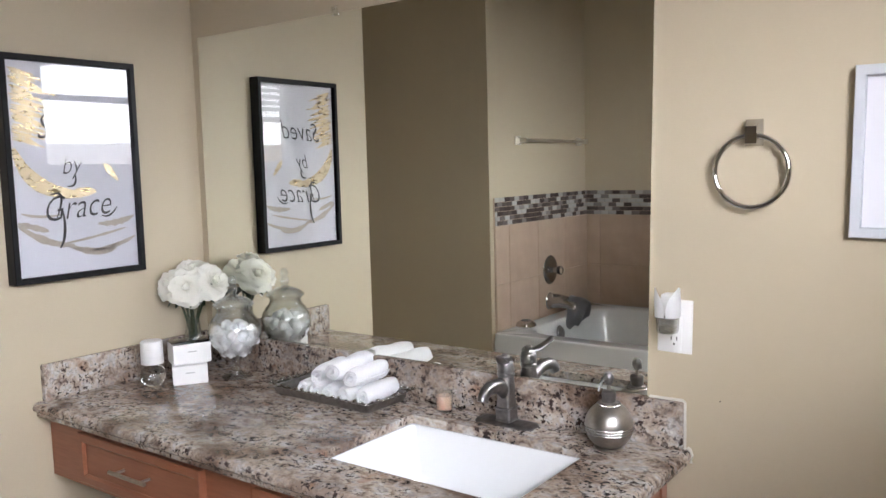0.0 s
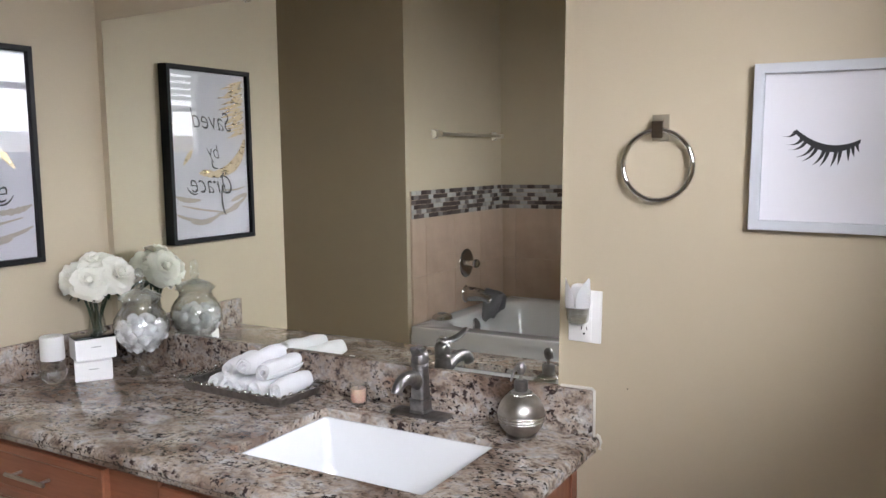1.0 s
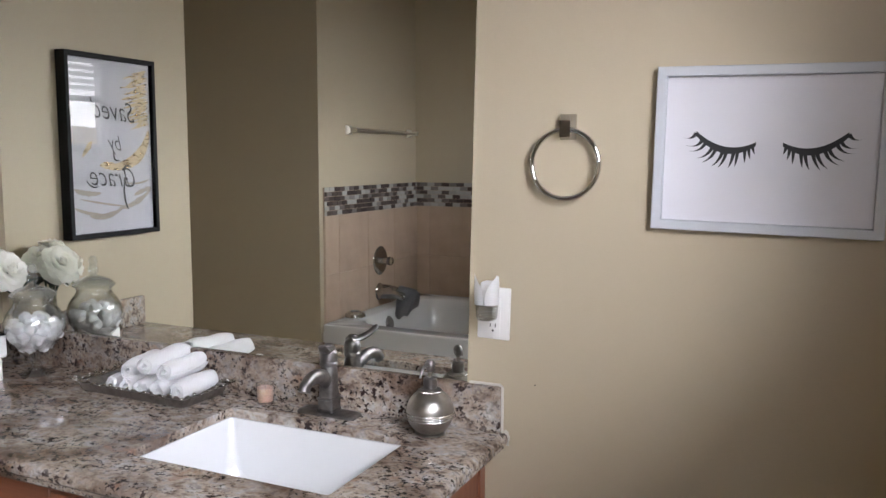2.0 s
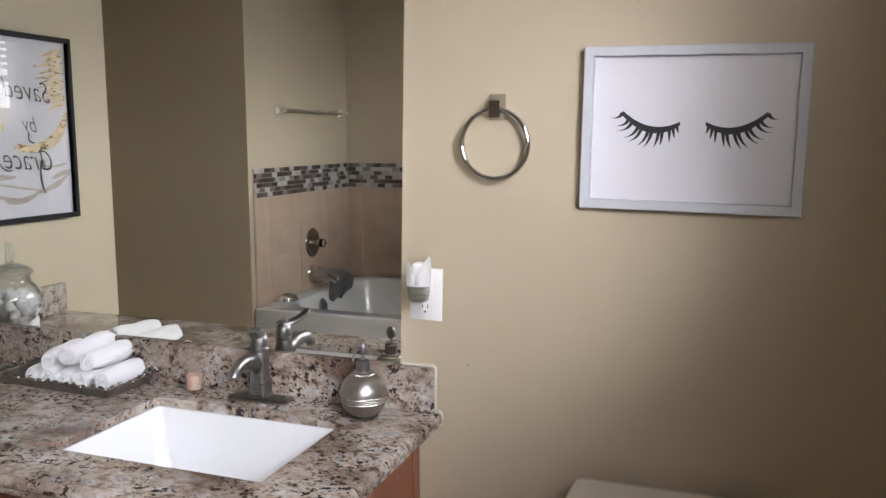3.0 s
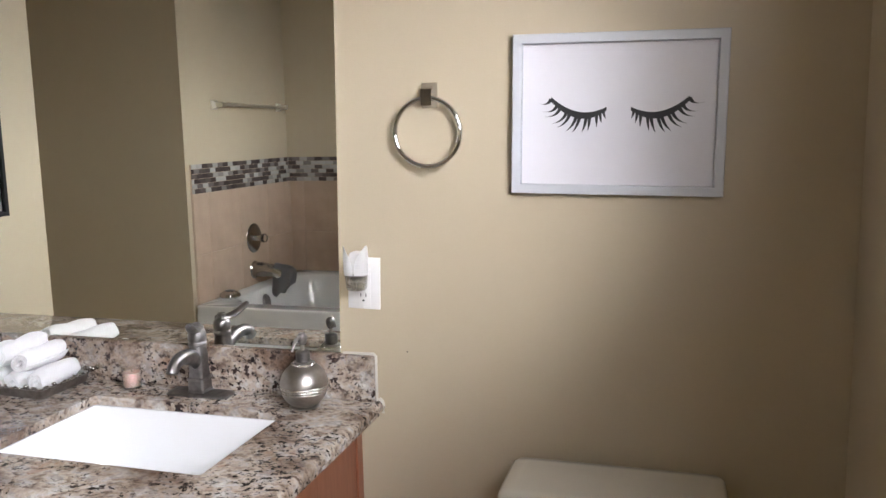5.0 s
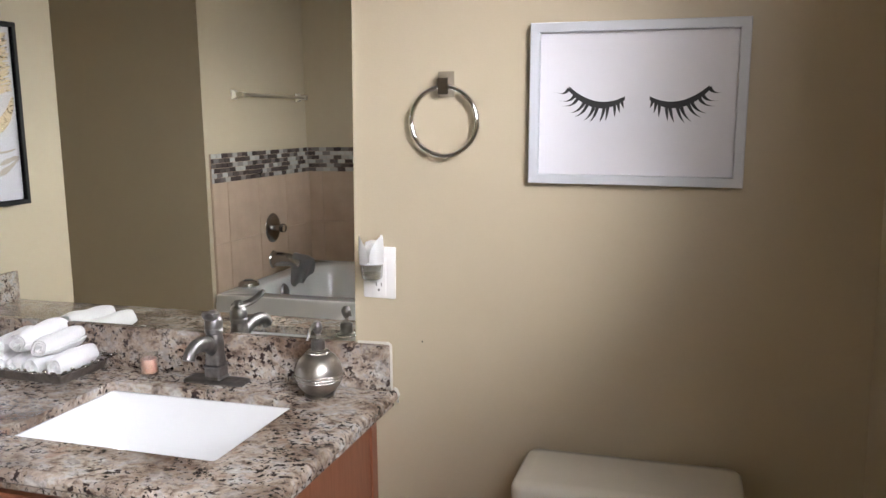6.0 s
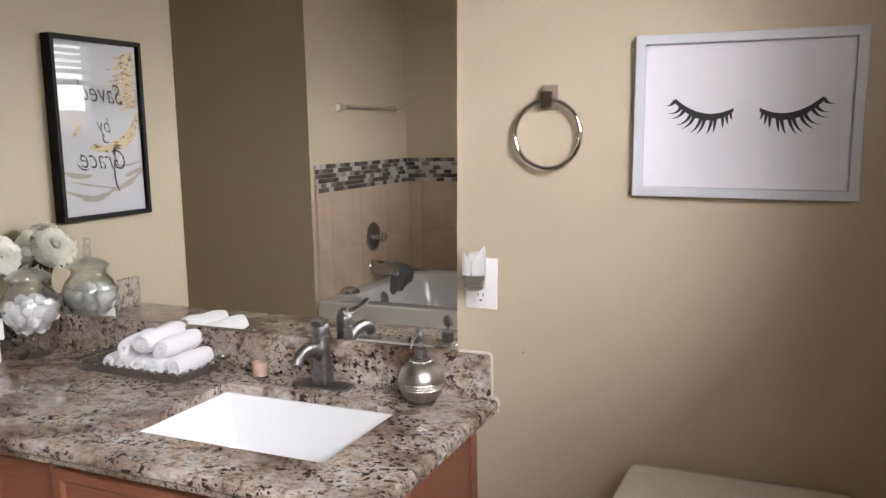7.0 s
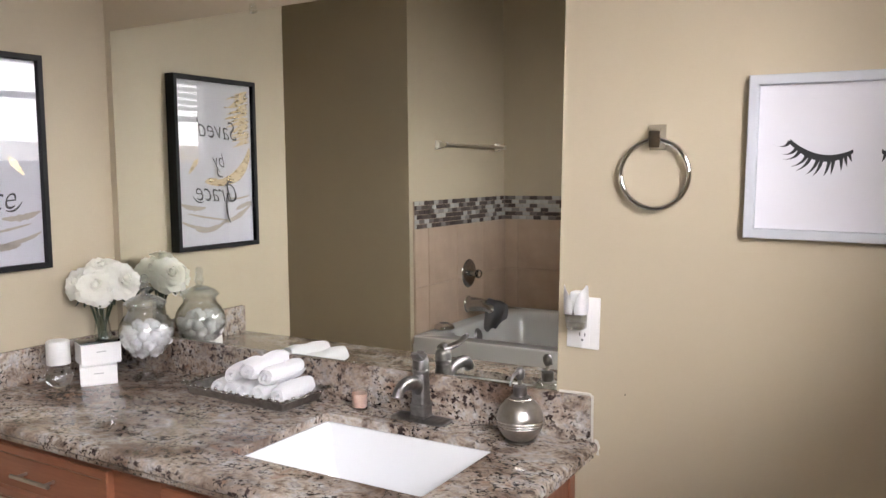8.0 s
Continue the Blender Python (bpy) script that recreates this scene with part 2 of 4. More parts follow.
# ---- mesh helpers ----
def finish(bm, name, material, smooth=None):
    bmesh.ops.recalc_face_normals(bm, faces=bm.faces[:])
    me = bpy.data.meshes.new(name)
    bm.to_mesh(me)
    bm.free()
    for m in material if isinstance(material, (list, tuple)) else [material]:
        me.materials.append(m)
    if smooth is not None:
        me.shade_smooth()
        me.set_sharp_from_angle(angle=radians(smooth))
    return me


def thing(name, label, category, at=(0, 0, 0), rot=0, group="", kind=""):
    ob = new(name)
    ob.matrix_world = pose(*at, 0, 0, rot)
    return tagged(ob, label, category, group, kind)


def part(name, bm, material, parent=None, label="", smooth=40):
    ob = new(name, finish(bm, name, material, smooth))
    ob.parent = parent
    return tagged(ob, label)


def solo(name, bm, material, label, category, at=(0, 0, 0), rot=0, group="", kind="", smooth=40):
    ob = new(name, finish(bm, name, material, smooth))
    ob.matrix_world = pose(*at, 0, 0, rot)
    return tagged(ob, label, category, group, kind)


def box(x0, y0, z0, x1, y1, z1, bevel=0.0, seg=2, bm=None):
    made = bm or bmesh.new()
    r = bmesh.ops.create_cube(made, size=1.0, matrix=Matrix.LocRotScale(((x0 + x1) / 2, (y0 + y1) / 2, (z0 + z1) / 2), None, (x1 - x0, y1 - y0, z1 - z0)))
    if bevel:
        edges = list({e for v in r["verts"] for e in v.link_edges})
        bmesh.ops.bevel(made, geom=edges, offset=bevel, segments=seg, profile=0.5, affect="EDGES")
    return made


def lathe(profile, seg=32, bm=None, m=None):
    """Turns rows of (radius, z) about z; radius 0 closes an end."""
    made = bm or bmesh.new()
    m = m or Matrix()
    rings = []
    for r, z in profile:
        if r <= 1e-6:
            rings.append([made.verts.new(m @ Vector((0, 0, z)))])
        else:
            rings.append([made.verts.new(m @ Vector((r * math.cos(2 * math.pi * i / seg), r * math.sin(2 * math.pi * i / seg), z))) for i in range(seg)])
    for a, b in zip(rings, rings[1:]):
        for i in range(seg):
            j = (i + 1) % seg
            if len(a) == 1 and len(b) == 1:
                continue
            if len(a) == 1:
                made.faces.new((a[0], b[i], b[j]))
            elif len(b) == 1:
                made.faces.new((a[i], a[j], b[0]))
            else:
                made.faces.new((a[i], a[j], b[j], b[i]))
    return made


def tube(points, radii, seg=12, bm=None, flat=1.0, up=(0, 0, 1)):
    """A capped sweep along points; flat squeezes the section along its own second axis."""
    made = bm or bmesh.new()
    pts = [Vector(p) for p in points]
    if not isinstance(radii, (list, tuple)):
        radii = [radii] * len(pts)
    rings = []
    for i, p in enumerate(pts):
        d = (pts[min(i + 1, len(pts) - 1)] - pts[max(i - 1, 0)]).normalized()
        u = Vector(up)
        s = d.cross(u)
        if s.length < 1e-3:
            s = d.cross(Vector((1, 0, 0)))
        s.normalize()
        n = s.cross(d)
        rings.append([made.verts.new(p + radii[i] * (math.cos(a) * s + flat * math.sin(a) * n)) for a in (2 * math.pi * k / seg for k in range(seg))])
    for a, b in zip(rings, rings[1:]):
        for i in range(seg):
            made.faces.new((a[i], a[(i + 1) % seg], b[(i + 1) % seg], b[i]))
    made.faces.new(rings[0])
    made.faces.new(rings[-1][::-1])
    return made


def ball(center, r, sub=2, bm=None, squash=1.0):
    made = bm or bmesh.new()
    bmesh.ops.create_icosphere(made, subdivisions=sub, radius=r, matrix=Matrix.Translation(center) @ Matrix.Diagonal((1, 1, squash, 1)))
    return made


def rounded(x0, y0, x1, y1, r, n=6):
    """The outline of a rectangle with round corners, counterclockwise."""
    out = []
    for cx, cy, a in ((x1 - r, y1 - r, 0), (x0 + r, y1 - r, 90), (x0 + r, y0 + r, 180), (x1 - r, y0 + r, 270)):
        out += [(cx + r * math.cos(radians(a + 90 * k / n)), cy + r * math.sin(radians(a + 90 * k / n))) for k in range(n + 1)]
    return out


def loft(loops, bm=None, cap0=True, cap1=True):
    """Skins closed loops of equal length."""
    made = bm or bmesh.new()
    rings = [[made.verts.new(p) for p in lp] for lp in loops]
    n = len(rings[0])
    for a, b in zip(rings, rings[1:]):
        for i in range(n):
            made.faces.new((a[i], a[(i + 1) % n], b[(i + 1) % n], b[i]))
    if cap0:
        made.faces.new(rings[0][::-1])
    if cap1:
        made.faces.new(rings[-1])
    return made


# ---- room ----
CEIL = 2.60
BACK = -3.27      # tiled wall behind the tub
TUBX = -0.26      # wall with the tub spout
FRONT = -2.10     # front of the tub


def wall(name, x0, y0, x1, y1, z0=0.0, z1=CEIL):
    return solo(name, box(x0, y0, z0, x1, y1, z1), PAINT, "beige painted wall with light orange-peel texture", "wall", kind="structure")


solo("floor", box(-1.85, -3.5, -0.12, 2.8, 0.2, 0.0), FLOOR, "beige stone tile bathroom floor", "floor", kind="structure")
solo("ceiling", box(-1.85, -3.5, CEIL, 2.8, 0.2, CEIL + 0.1), CEILING, "white painted ceiling", "ceiling", kind="structure")
wall("wall_north", WEST - 0.12, 0.0, WX + 0.14, 0.12)
wall("wall_west_stub", WEST - 0.12, -0.83, WEST, 0.0)
wall("wall_north_west", -1.72, -0.83, WEST - 0.12, -0.71)
wall("wall_west", -1.72, FRONT, -1.60, -0.83)
wall("wall_beside_tub", -1.72, BACK - 0.12, TUBX, FRONT)
# unseen wall, added to keep window light off the tub's back wall
wall("unseen_shade_wall", 1.50, BACK, 1.62, -2.60)
# unseen lower step, added to shade the back tiles below the mosaic band
wall("unseen_shade_half_wall", 1.50, -2.60, 1.62, -2.05, 0.0, 1.50)
wall("wall_south", TUBX, BACK - 0.12, WX + 0.14, BACK)


def window_wall():
    """The east wall with its two window openings, in stacked pieces of one mesh."""
    bm = bmesh.new()
    a, b = WX, WX + 0.14
    ys = (BACK, -2.80, -1.93, -1.78, -0.83, 0.0)
    for i, (lo, hi) in enumerate(((0, CEIL), (1.505, 2.17), (0, CEIL), (1.505, 2.17), (0, CEIL))):
        y0, y1 = ys[i], ys[i + 1]
        if lo == 0:
            box(a, y0, 0, b, y1, CEIL, bm=bm)
        else:
            box(a, y0, 0, b, y1, lo, bm=bm)
            box(a, y0, hi, b, y1, CEIL, bm=bm)
    return solo("wall_east", bm, PAINT, "beige painted wall with two white windows", "wall", kind="structure")


window_wall()


def window(name, y0, y1, z0, z1, rail, slats, label):
    w = thing(name, label, "window", kind="structure")
    x = WX + 0.05
    bm = bmesh.new()
    for a, b, c, d in ((y0, z0, y0 + 0.035, z1), (y1 - 0.035, z0, y1, z1), (y0 + 0.035, z0, y1 - 0.035, z0 + 0.035), (y0 + 0.035, z1 - 0.035, y1 - 0.035, z1)):
        box(x, a, b, x + 0.03, c, d, 0.002, 1, bm)
    part("window_frame", bm, WHITE_PLASTIC, w)
    if rail:
        part("meeting_rail", box(x, y0 + 0.035, rail - 0.02, x + 0.03, y1 - 0.035, rail + 0.02, 0.003), WHITE_PLASTIC, w)
    for k in range(slats):
        z = z1 - 0.05 - k * 0.047
        bm = bmesh.new()
        box(-0.022, y0 + 0.02, -0.0015, 0.022, y1 - 0.02, 0.0015, bm=bm)
        bmesh.ops.rotate(bm, verts=bm.verts[:], cent=(0, 0, 0), matrix=Matrix.Rotation(radians(-42), 3, "Y"))
        bmesh.ops.translate(bm, verts=bm.verts[:], vec=(WX + 0.02, 0, z))
        part("slat", bm, BLIND, w, smooth=None)
    return w


window("window_1", -1.78, -0.83, 1.505, 2.17, 1.94, 0, "white framed sash window, bright with daylight")
window("window_2", -2.80, -1.93, 1.505, 2.17, 1.86, 5, "white framed window with partly raised slatted blinds")


# ---- vanity ----
TOP = 0.85
SPLASH = TOP + 0.1016
CX = 1.600       # end of the worktop
CY = -0.590      # front of the worktop
SLAB = 0.021     # thickness of the slab at the cut-out
CUT = (0.935, -0.457, 1.425, -0.125)  # sink cut-out


def worktop():
    """A granite slab with a moulded edge at front and end, and a cut-out for the sink."""
    bm = bmesh.new()
    edge = [(-0.018, TOP), (-0.008, TOP - 0.002), (-0.002, TOP - 0.007), (0.0, TOP - 0.014), (-0.001, TOP - 0.021), (-0.006, TOP - 0.026), (-0.010, TOP - 0.029), (-0.010, TOP - 0.038), (-0.014, TOP - 0.042)]
    x0, y0, x1, y1 = CUT
    inner = rounded(x0, y0, x1, y1, 0.009, 5)

    def outer(o, z):
        r = 0.02 + o
        ex, fy = CX + o, CY - o
        pts = []
        for k in range(7):
            a = radians(-90 + 15 * k)
            pts.append((ex - r + r * math.cos(a), fy + r + r * math.sin(a), z))
        return [(WEST + 0.001, fy, z)] + pts + [(ex, -0.001, z)]

    rows = [[bm.verts.new(p) for p in outer(o, z)] for o, z in edge]
    for a, b in zip(rows, rows[1:]):
        for i in range(len(a) - 1):
            bm.faces.new((a[i], a[i + 1], b[i + 1], b[i]))
    # the top and underside, as rings round the cut-out
    for z, row, deep in ((TOP, rows[0], TOP), (TOP - 0.042, rows[-1], TOP - SLAB)):
        loop = row + [bm.verts.new((WEST + 0.001, -0.001, z))]
        hole = [bm.verts.new((x, y, deep)) for x, y in inner]
        es = [bm.edges.new((loop[i], loop[(i + 1) % len(loop)])) if not bm.edges.get((loop[i], loop[(i + 1) % len(loop)])) else bm.edges.get((loop[i], loop[(i + 1) % len(loop)])) for i in range(len(loop))]
        es += [bm.edges.new((hole[i], hole[(i + 1) % len(hole)])) for i in range(len(hole))]
        bmesh.ops.triangle_fill(bm, edges=es, use_beauty=True)
        if z == TOP:
            upper = hole
        else:
            n = len(hole)
            for i in range(n):
                bm.faces.new((upper[i], upper[(i + 1) % n], hole[(i + 1) % n], hole[i]))
    return bm


solo("worktop", worktop(), GRANITE, "polished brown speckled granite worktop with moulded edge", "countertop", smooth=35)
solo("backsplash", box(WEST + 0.0205, -0.020, TOP + 0.0005, 1.586, -0.0005, SPLASH, 0.0025), GRANITE, "low speckled granite backsplash along the mirror wall", "backsplash")
solo("side_splash", box(WEST + 0.0005, -0.562, TOP + 0.0005, WEST + 0.020, -0.0005, SPLASH, 0.0025), GRANITE, "low speckled granite side splash on the wall", "backsplash")
solo("caulk_line", tube([(1.5868, -0.008, TOP), (1.5868, -0.008, SPLASH), (1.580, -0.003, SPLASH + 0.002), (1.508, -0.003, SPLASH + 0.001)], 0.0038, 8), CAULK, "white caulk bead round the splash end", "caulk", kind="structure")

solo("caulk_end", tube([(CX - 0.001, -0.0025, TOP - 0.030), (CX + 0.001, -0.0025, TOP - 0.014), (CX - 0.003, -0.0025, TOP - 0.002), (1.591, -0.0025, TOP + 0.002)], 0.0038, 8), CAULK, "white caulk bead between worktop end and wall", "caulk", kind="structure")


def cabinet_front(bm, x0, x1, z0, z1, y, rail=0.045):
    """A framed panel front: proud frame, sunk flat panel with bevelled inner edge."""
    t = 0.018
    loops = []
    for inset, dy in ((0.0, 0.0), (0.0, -t + 0.003), (0.003, -t), (rail, -t), (rail + 0.006, -t + 0.006), (rail + 0.006, -t + 0.008)):
        loops.append([(x0 + inset, y + dy, z0 + inset), (x1 - inset, y + dy, z0 + inset), (x1 - inset, y + dy, z1 - inset), (x0 + inset, y + dy, z1 - inset)])
    return loft(loops, bm)


def bar_pull(parent, x, y, z, length):
    bm = tube([(x - length / 2, y - 0.028, z), (x + length / 2, y - 0.028, z)], 0.005, 12)
    p = part("handle", bm, NICKEL, parent, "satin nickel bar pull")
    for s in (-0.36, 0.36):
        part("handle_post", tube([(x + s * length, y + 0.001, z), (x + s * length, y - 0.028, z)], 0.004, 10), NICKEL, p)


def drawer_unit():
    c = thing("drawer_unit", "reddish maple vanity drawer over an open knee space", "cabinet")
    y = -0.545
    bm = box(WEST + 0.002, y, 0.637, 0.820, y + 0.02, TOP - 0.043, 0.001, 1)
    part("face_frame", bm, MAPLE, c)
    part("drawer_box", box(0.10, y + 0.02, 0.66, 0.72, -0.06, 0.78), MAPLE, c)
    d = part("drawer_front", cabinet_front(bmesh.new(), 0.150, 0.664, 0.655, 0.790, y, 0.020), MAPLE, c)
    bar_pull(d, 0.405, y - 0.012, 0.726, 0.15)
    part("wall_cleat", box(WEST + 0.002, -0.03, 0.70, 0.820, -0.002, TOP - 0.043), MAPLE, c)
    return c


drawer_unit()


def sink_cabinet():
    c = thing("sink_cabinet", "reddish maple sink base cabinet under the granite worktop", "cabinet")
    y = -0.545
    part("side_panel", box(1.521, y + 0.02, 0.0, 1.541, -0.004, TOP - 0.043, 0.001, 1), MAPLE_UP, c)
    part("side_panel", box(0.8205, y + 0.02, 0.0, 0.840, -0.004, TOP - 0.043, 0.001, 1), MAPLE_UP, c)
    part("face_frame", box(0.8205, y, 0.09, 1.543, y + 0.0195, TOP - 0.043, 0.001, 1), MAPLE, c)
    part("scribe_strip", box(1.5415, -0.034, 0.0, 1.547, -0.004, TOP - 0.043, 0.001, 1), MAPLE_UP, c)
    part("toe_kick", box(0.84, y + 0.07, 0.0, 1.521, y + 0.085, 0.09), MAPLE, c)
    part("false_front", cabinet_front(bmesh.new(), 0.845, 1.516, 0.655, 0.790, y, 0.020), MAPLE, c)
    for x0, x1, h in ((0.845, 1.179, 1.145), (1.183, 1.516, 1.217)):
        d = part("door", cabinet_front(bmesh.new(), x0, x1, 0.11, 0.640, y, 0.055), MAPLE_UP, c)
        part("handle", tube([(h, y - 0.046, 0.50), (h, y - 0.046, 0.62)], 0.005), NICKEL, d)
    return c


sink_cabinet()


def basin():
    s = thing("sink", "white porcelain rectangular undermount sink", "sink")
    x0, y0, x1, y1 = CUT
    z = TOP - SLAB - 0.0005
    rows = []
    for o, dz, r in ((0.03, 0.0, 0.05), (-0.004, 0.0, 0.012), (-0.006, -0.004, 0.014), (-0.010, -0.08, 0.022), (-0.018, -0.135, 0.035), (-0.045, -0.156, 0.045), (-0.11, -0.162, 0.05)):
        rows.append([(x, y, z + dz) for x, y in rounded(x0 - o, y0 - o, x1 + o, y1 + o, r, 6)])
    for o, dz, r in ((-0.11, -0.175, 0.05), (-0.03, -0.168, 0.05), (0.006, -0.07, 0.04), (0.006, -0.012, 0.04), (0.03, -0.012, 0.05)):
        rows.append([(x, y, z + dz) for x, y in rounded(x0 - o, y0 - o, x1 + o, y1 + o, r, 6)])
    bm = loft(rows, cap0=False, cap1=False)
    n = len(rows[0])
    bm.verts.ensure_lookup_table()
    bm.faces.new([bm.verts[6 * n + i] for i in range(n)])
    bm.faces.new([bm.verts[7 * n + i] for i in range(n)])
    for i in range(n):
        bm.faces.new((bm.verts[i], bm.verts[(i + 1) % n], bm.verts[11 * n + (i + 1) % n], bm.verts[11 * n + i]))
    part("bowl", bm, PORCELAIN, s)
    part("drain", lathe([(0, 0.004), (0.015, 0.004), (0.022, 0.002), (0.024, 0.0), (0, 0.0)], 24, m=Matrix.Translation(((x0 + x1) / 2, (y0 + y1) / 2, z - 0.162))), PEWTER, s)
    return s


basin()


# ---- mirror ----
def mirror():
    m = thing("mirror", "large frameless wall mirror resting on the backsplash", "mirror")
    x0, x1, z0, z1 = 0.016, 1.503, SPLASH + 0.0005, 1.888
    lean = 0.018  # the free end of the sheet is cut a little out of plumb
    part("glass", loft([[(x0, y, z0), (x1, y, z0), (x1 + lean, y, z1), (x0, y, z1)] for y in (-0.0006, -0.0065)]), MIRROR, m, smooth=None)
    for x in (0.615, 1.15):
        bm = box(x - 0.011, -0.012, z1 - 0.008, x + 0.011, -0.0069, z1 + 0.018, 0.002)
        ball((x, -0.012, z1 + 0.009), 0.004, 2, bm)
        part("clip", bm, GLASS, m, "clear plastic mirror clip")
    return m


mirror()


# ---- black framed print on the side wall ----
PY0, PY1, PZ0, PZ1 = -0.627, -0.240, 1.180, 1.787


def on_print(u, v, x=0.0065):
    """A place on the print: u from its left to its right, v from its top down."""
    b = 0.016
    return (x, PY0 + b + u * (PY1 - PY0 - 2 * b), PZ1 - b - v * (PZ1 - PZ0 - 2 * b))


def crescent(bm, pts, widths, x):
    """A brush stroke: a ribbon along (u, v) points, tapered by widths."""
    rows = []
    n = len(pts)
    for i, (u, v) in enumerate(pts):
        a, b = pts[max(i - 1, 0)], pts[min(i + 1, n - 1)]
        d = Vector((b[0] - a[0], (b[1] - a[1]) * 1.6)).normalized()
        w = widths[i] / 2
        rows.append((bm.verts.new(on_print(u - d.y * w, v + d.x * w / 1.6, x)), bm.verts.new(on_print(u + d.y * w, v - d.x * w / 1.6, x))))
    for (a, b), (c, d) in zip(rows, rows[1:]):
        bm.faces.new((a, b, d, c))


def curve_pts(p0, p1, p2, n=14):
    return [((1 - t) ** 2 * p0[0] + 2 * t * (1 - t) * p1[0] + t * t * p2[0], (1 - t) ** 2 * p0[1] + 2 * t * (1 - t) * p1[1] + t * t * p2[1]) for t in (i / (n - 1) for i in range(n))]


def taper(w, n=14, rag=0.12, rng=None):
    return [w * math.sin(math.pi * (0.04 + 0.92 * i / (n - 1))) ** 0.8 * (1 + (rng.uniform(-rag, rag) if rng else 0)) + 0.004 for i in range(n)]


def lettering(text, size, matrix, parent, name="lettering", shear=0.38):
    data = bpy.data.curves.new(name, "FONT")
    data.body, data.size, data.shear, data.align_x = text, size, shear, "CENTER"
    data.resolution_u, data.offset = 3, -0.0010
    tmp = new("tmp_text", data)
    bpy.context.view_layer.update()
    me = bpy.data.meshes.new_from_object(tmp.evaluated_get(bpy.context.evaluated_depsgraph_get()))
    bpy.data.objects.remove(tmp)
    me.transform(matrix)
    me.materials.clear()
    me.materials.append(SCRIPT)
    me.name = name
    ob = new(name, me)
    ob.parent = parent
    return ob


def grace_print():
    p = thing("framed_print", "black framed print with gold brush strokes and script lettering", "picture")
    bm = bmesh.new()
    b = 0.016
    rows = []
    for inset, x in ((0.0, WEST + 0.001), (0.0, 0.020), (0.002, 0.022), (b - 0.002, 0.022), (b, 0.020), (b, WEST + 0.001)):
        rows.append([(x, PY0 + inset, PZ0 + inset), (x, PY1 - inset, PZ0 + inset), (x, PY1 - inset, PZ1 - inset), (x, PY0 + inset, PZ1 - inset)])
    part("frame", loft(rows + [rows[0]], bm, False, False), BLACK_WOOD, p)
    part("backing", box(WEST + 0.001, PY0 + b + 0.0005, PZ0 + b + 0.0005, 0.006, PY1 - b - 0.0005, PZ1 - b - 0.0005), PAPER, p, "white paper print")
    rng = random.Random(4)
    gold, bronze = bmesh.new(), bmesh.new()
    # ragged foil patch of near-level brush lines
    for i in range(34):
        v = 0.035 + i * 0.0098
        l = 0.02 + 0.03 * rng.random()
        r = 0.24 + 0.20 * rng.random() - 0.002 * i
        if i % 9 == 7:
            l += 0.12
        r = l + (r - l) * (0.72 + 0.28 * rng.random())
        crescent(gold, curve_pts((l, v), ((l + r) / 2, v + 0.012), (r, v + 0.025 + 0.02 * rng.random()), 14), taper(0.0175, 14, 0.6, rng), 0.0066 + 0.00003 * i)
    crescent(gold, curve_pts((0.03, 0.40), (0.12, 0.62), (0.52, 0.615), 16), taper(0.11, 16, 0.06, rng), 0.0075)
    crescent(gold, curve_pts((0.40, 0.635), (0.55, 0.60), (0.66, 0.61), 10), taper(0.07, 10, 0.1, rng), 0.0076)
    crescent(gold, curve_pts((0.74, 0.47), (0.78, 0.50), (0.86, 0.56), 8), taper(0.05, 8, 0.2, rng), 0.0076)
    for q0, q1, q2, w in (((0.02, 0.755), (0.22, 0.86), (0.45, 0.865), 0.05), ((0.02, 0.745), (0.16, 0.77), (0.25, 0.79), 0.045), ((0.40, 0.865), (0.62, 0.93), (0.80, 0.90), 0.055),
                          ((0.60, 0.90), (0.85, 0.89), (0.98, 0.845), 0.03), ((0.05, 0.70), (0.18, 0.73), (0.36, 0.715), 0.02), ((0.66, 0.77), (0.85, 0.78), (0.98, 0.74), 0.05), ((0.35, 0.855), (0.6, 0.84), (0.9, 0.80), 0.018)):
        crescent(bronze, curve_pts(q0, q1, q2, 16), taper(w, 16, 0.25, rng), 0.0078)
    part("foil", gold, GOLD, p, "gold foil brush strokes", smooth=None)
    part("brushwork", bronze, BRONZE, p, "matte bronze brush strokes", smooth=None)
    turn = Matrix(((0, 0, 1, 0), (1, 0, 0, 0), (0, 1, 0, 0), (0, 0, 0, 1)))
    for text, size, u, v in (("Saved", 0.098, 0.46, 0.345), ("by", 0.075, 0.46, 0.52), ("Grace", 0.100, 0.49, 0.735)):
        lettering(text, size, Matrix.Translation(on_print(u, v, 0.0085)) @ turn @ Matrix.Rotation(radians(4), 4, "Z") @ Matrix.Diagonal((0.82, 1, 1, 1)), p)
    for q0, q1, q2, w in (((0.28, 0.62), (0.43, 0.58), (0.32, 0.73), 0.016), ((0.37, 0.69), (0.40, 0.82), (0.33, 0.875), 0.020), ((0.49, 0.52), (0.51, 0.59), (0.42, 0.58), 0.014), ((0.69, 0.73), (0.77, 0.75), (0.83, 0.69), 0.012)):
        swash = bmesh.new()
        crescent(swash, curve_pts(q0, q1, q2, 14), taper(w, 14), 0.0088)
        part("flourish", swash, SCRIPT, p, "thin dark pen flourish", smooth=None)
    bm = box(0.0105, PY0 + b + 0.0005, PZ0 + b + 0.0005, 0.0125, PY1 - b - 0.0005, PZ1 - b - 0.0005)
    for f in bm.faces:
        f.material_index = 0 if f.normal.x > 0.5 else 1
    part("pane", bm, (PANE, CLEAR), p, "glossy picture glass", smooth=None)
    return p


grace_print()


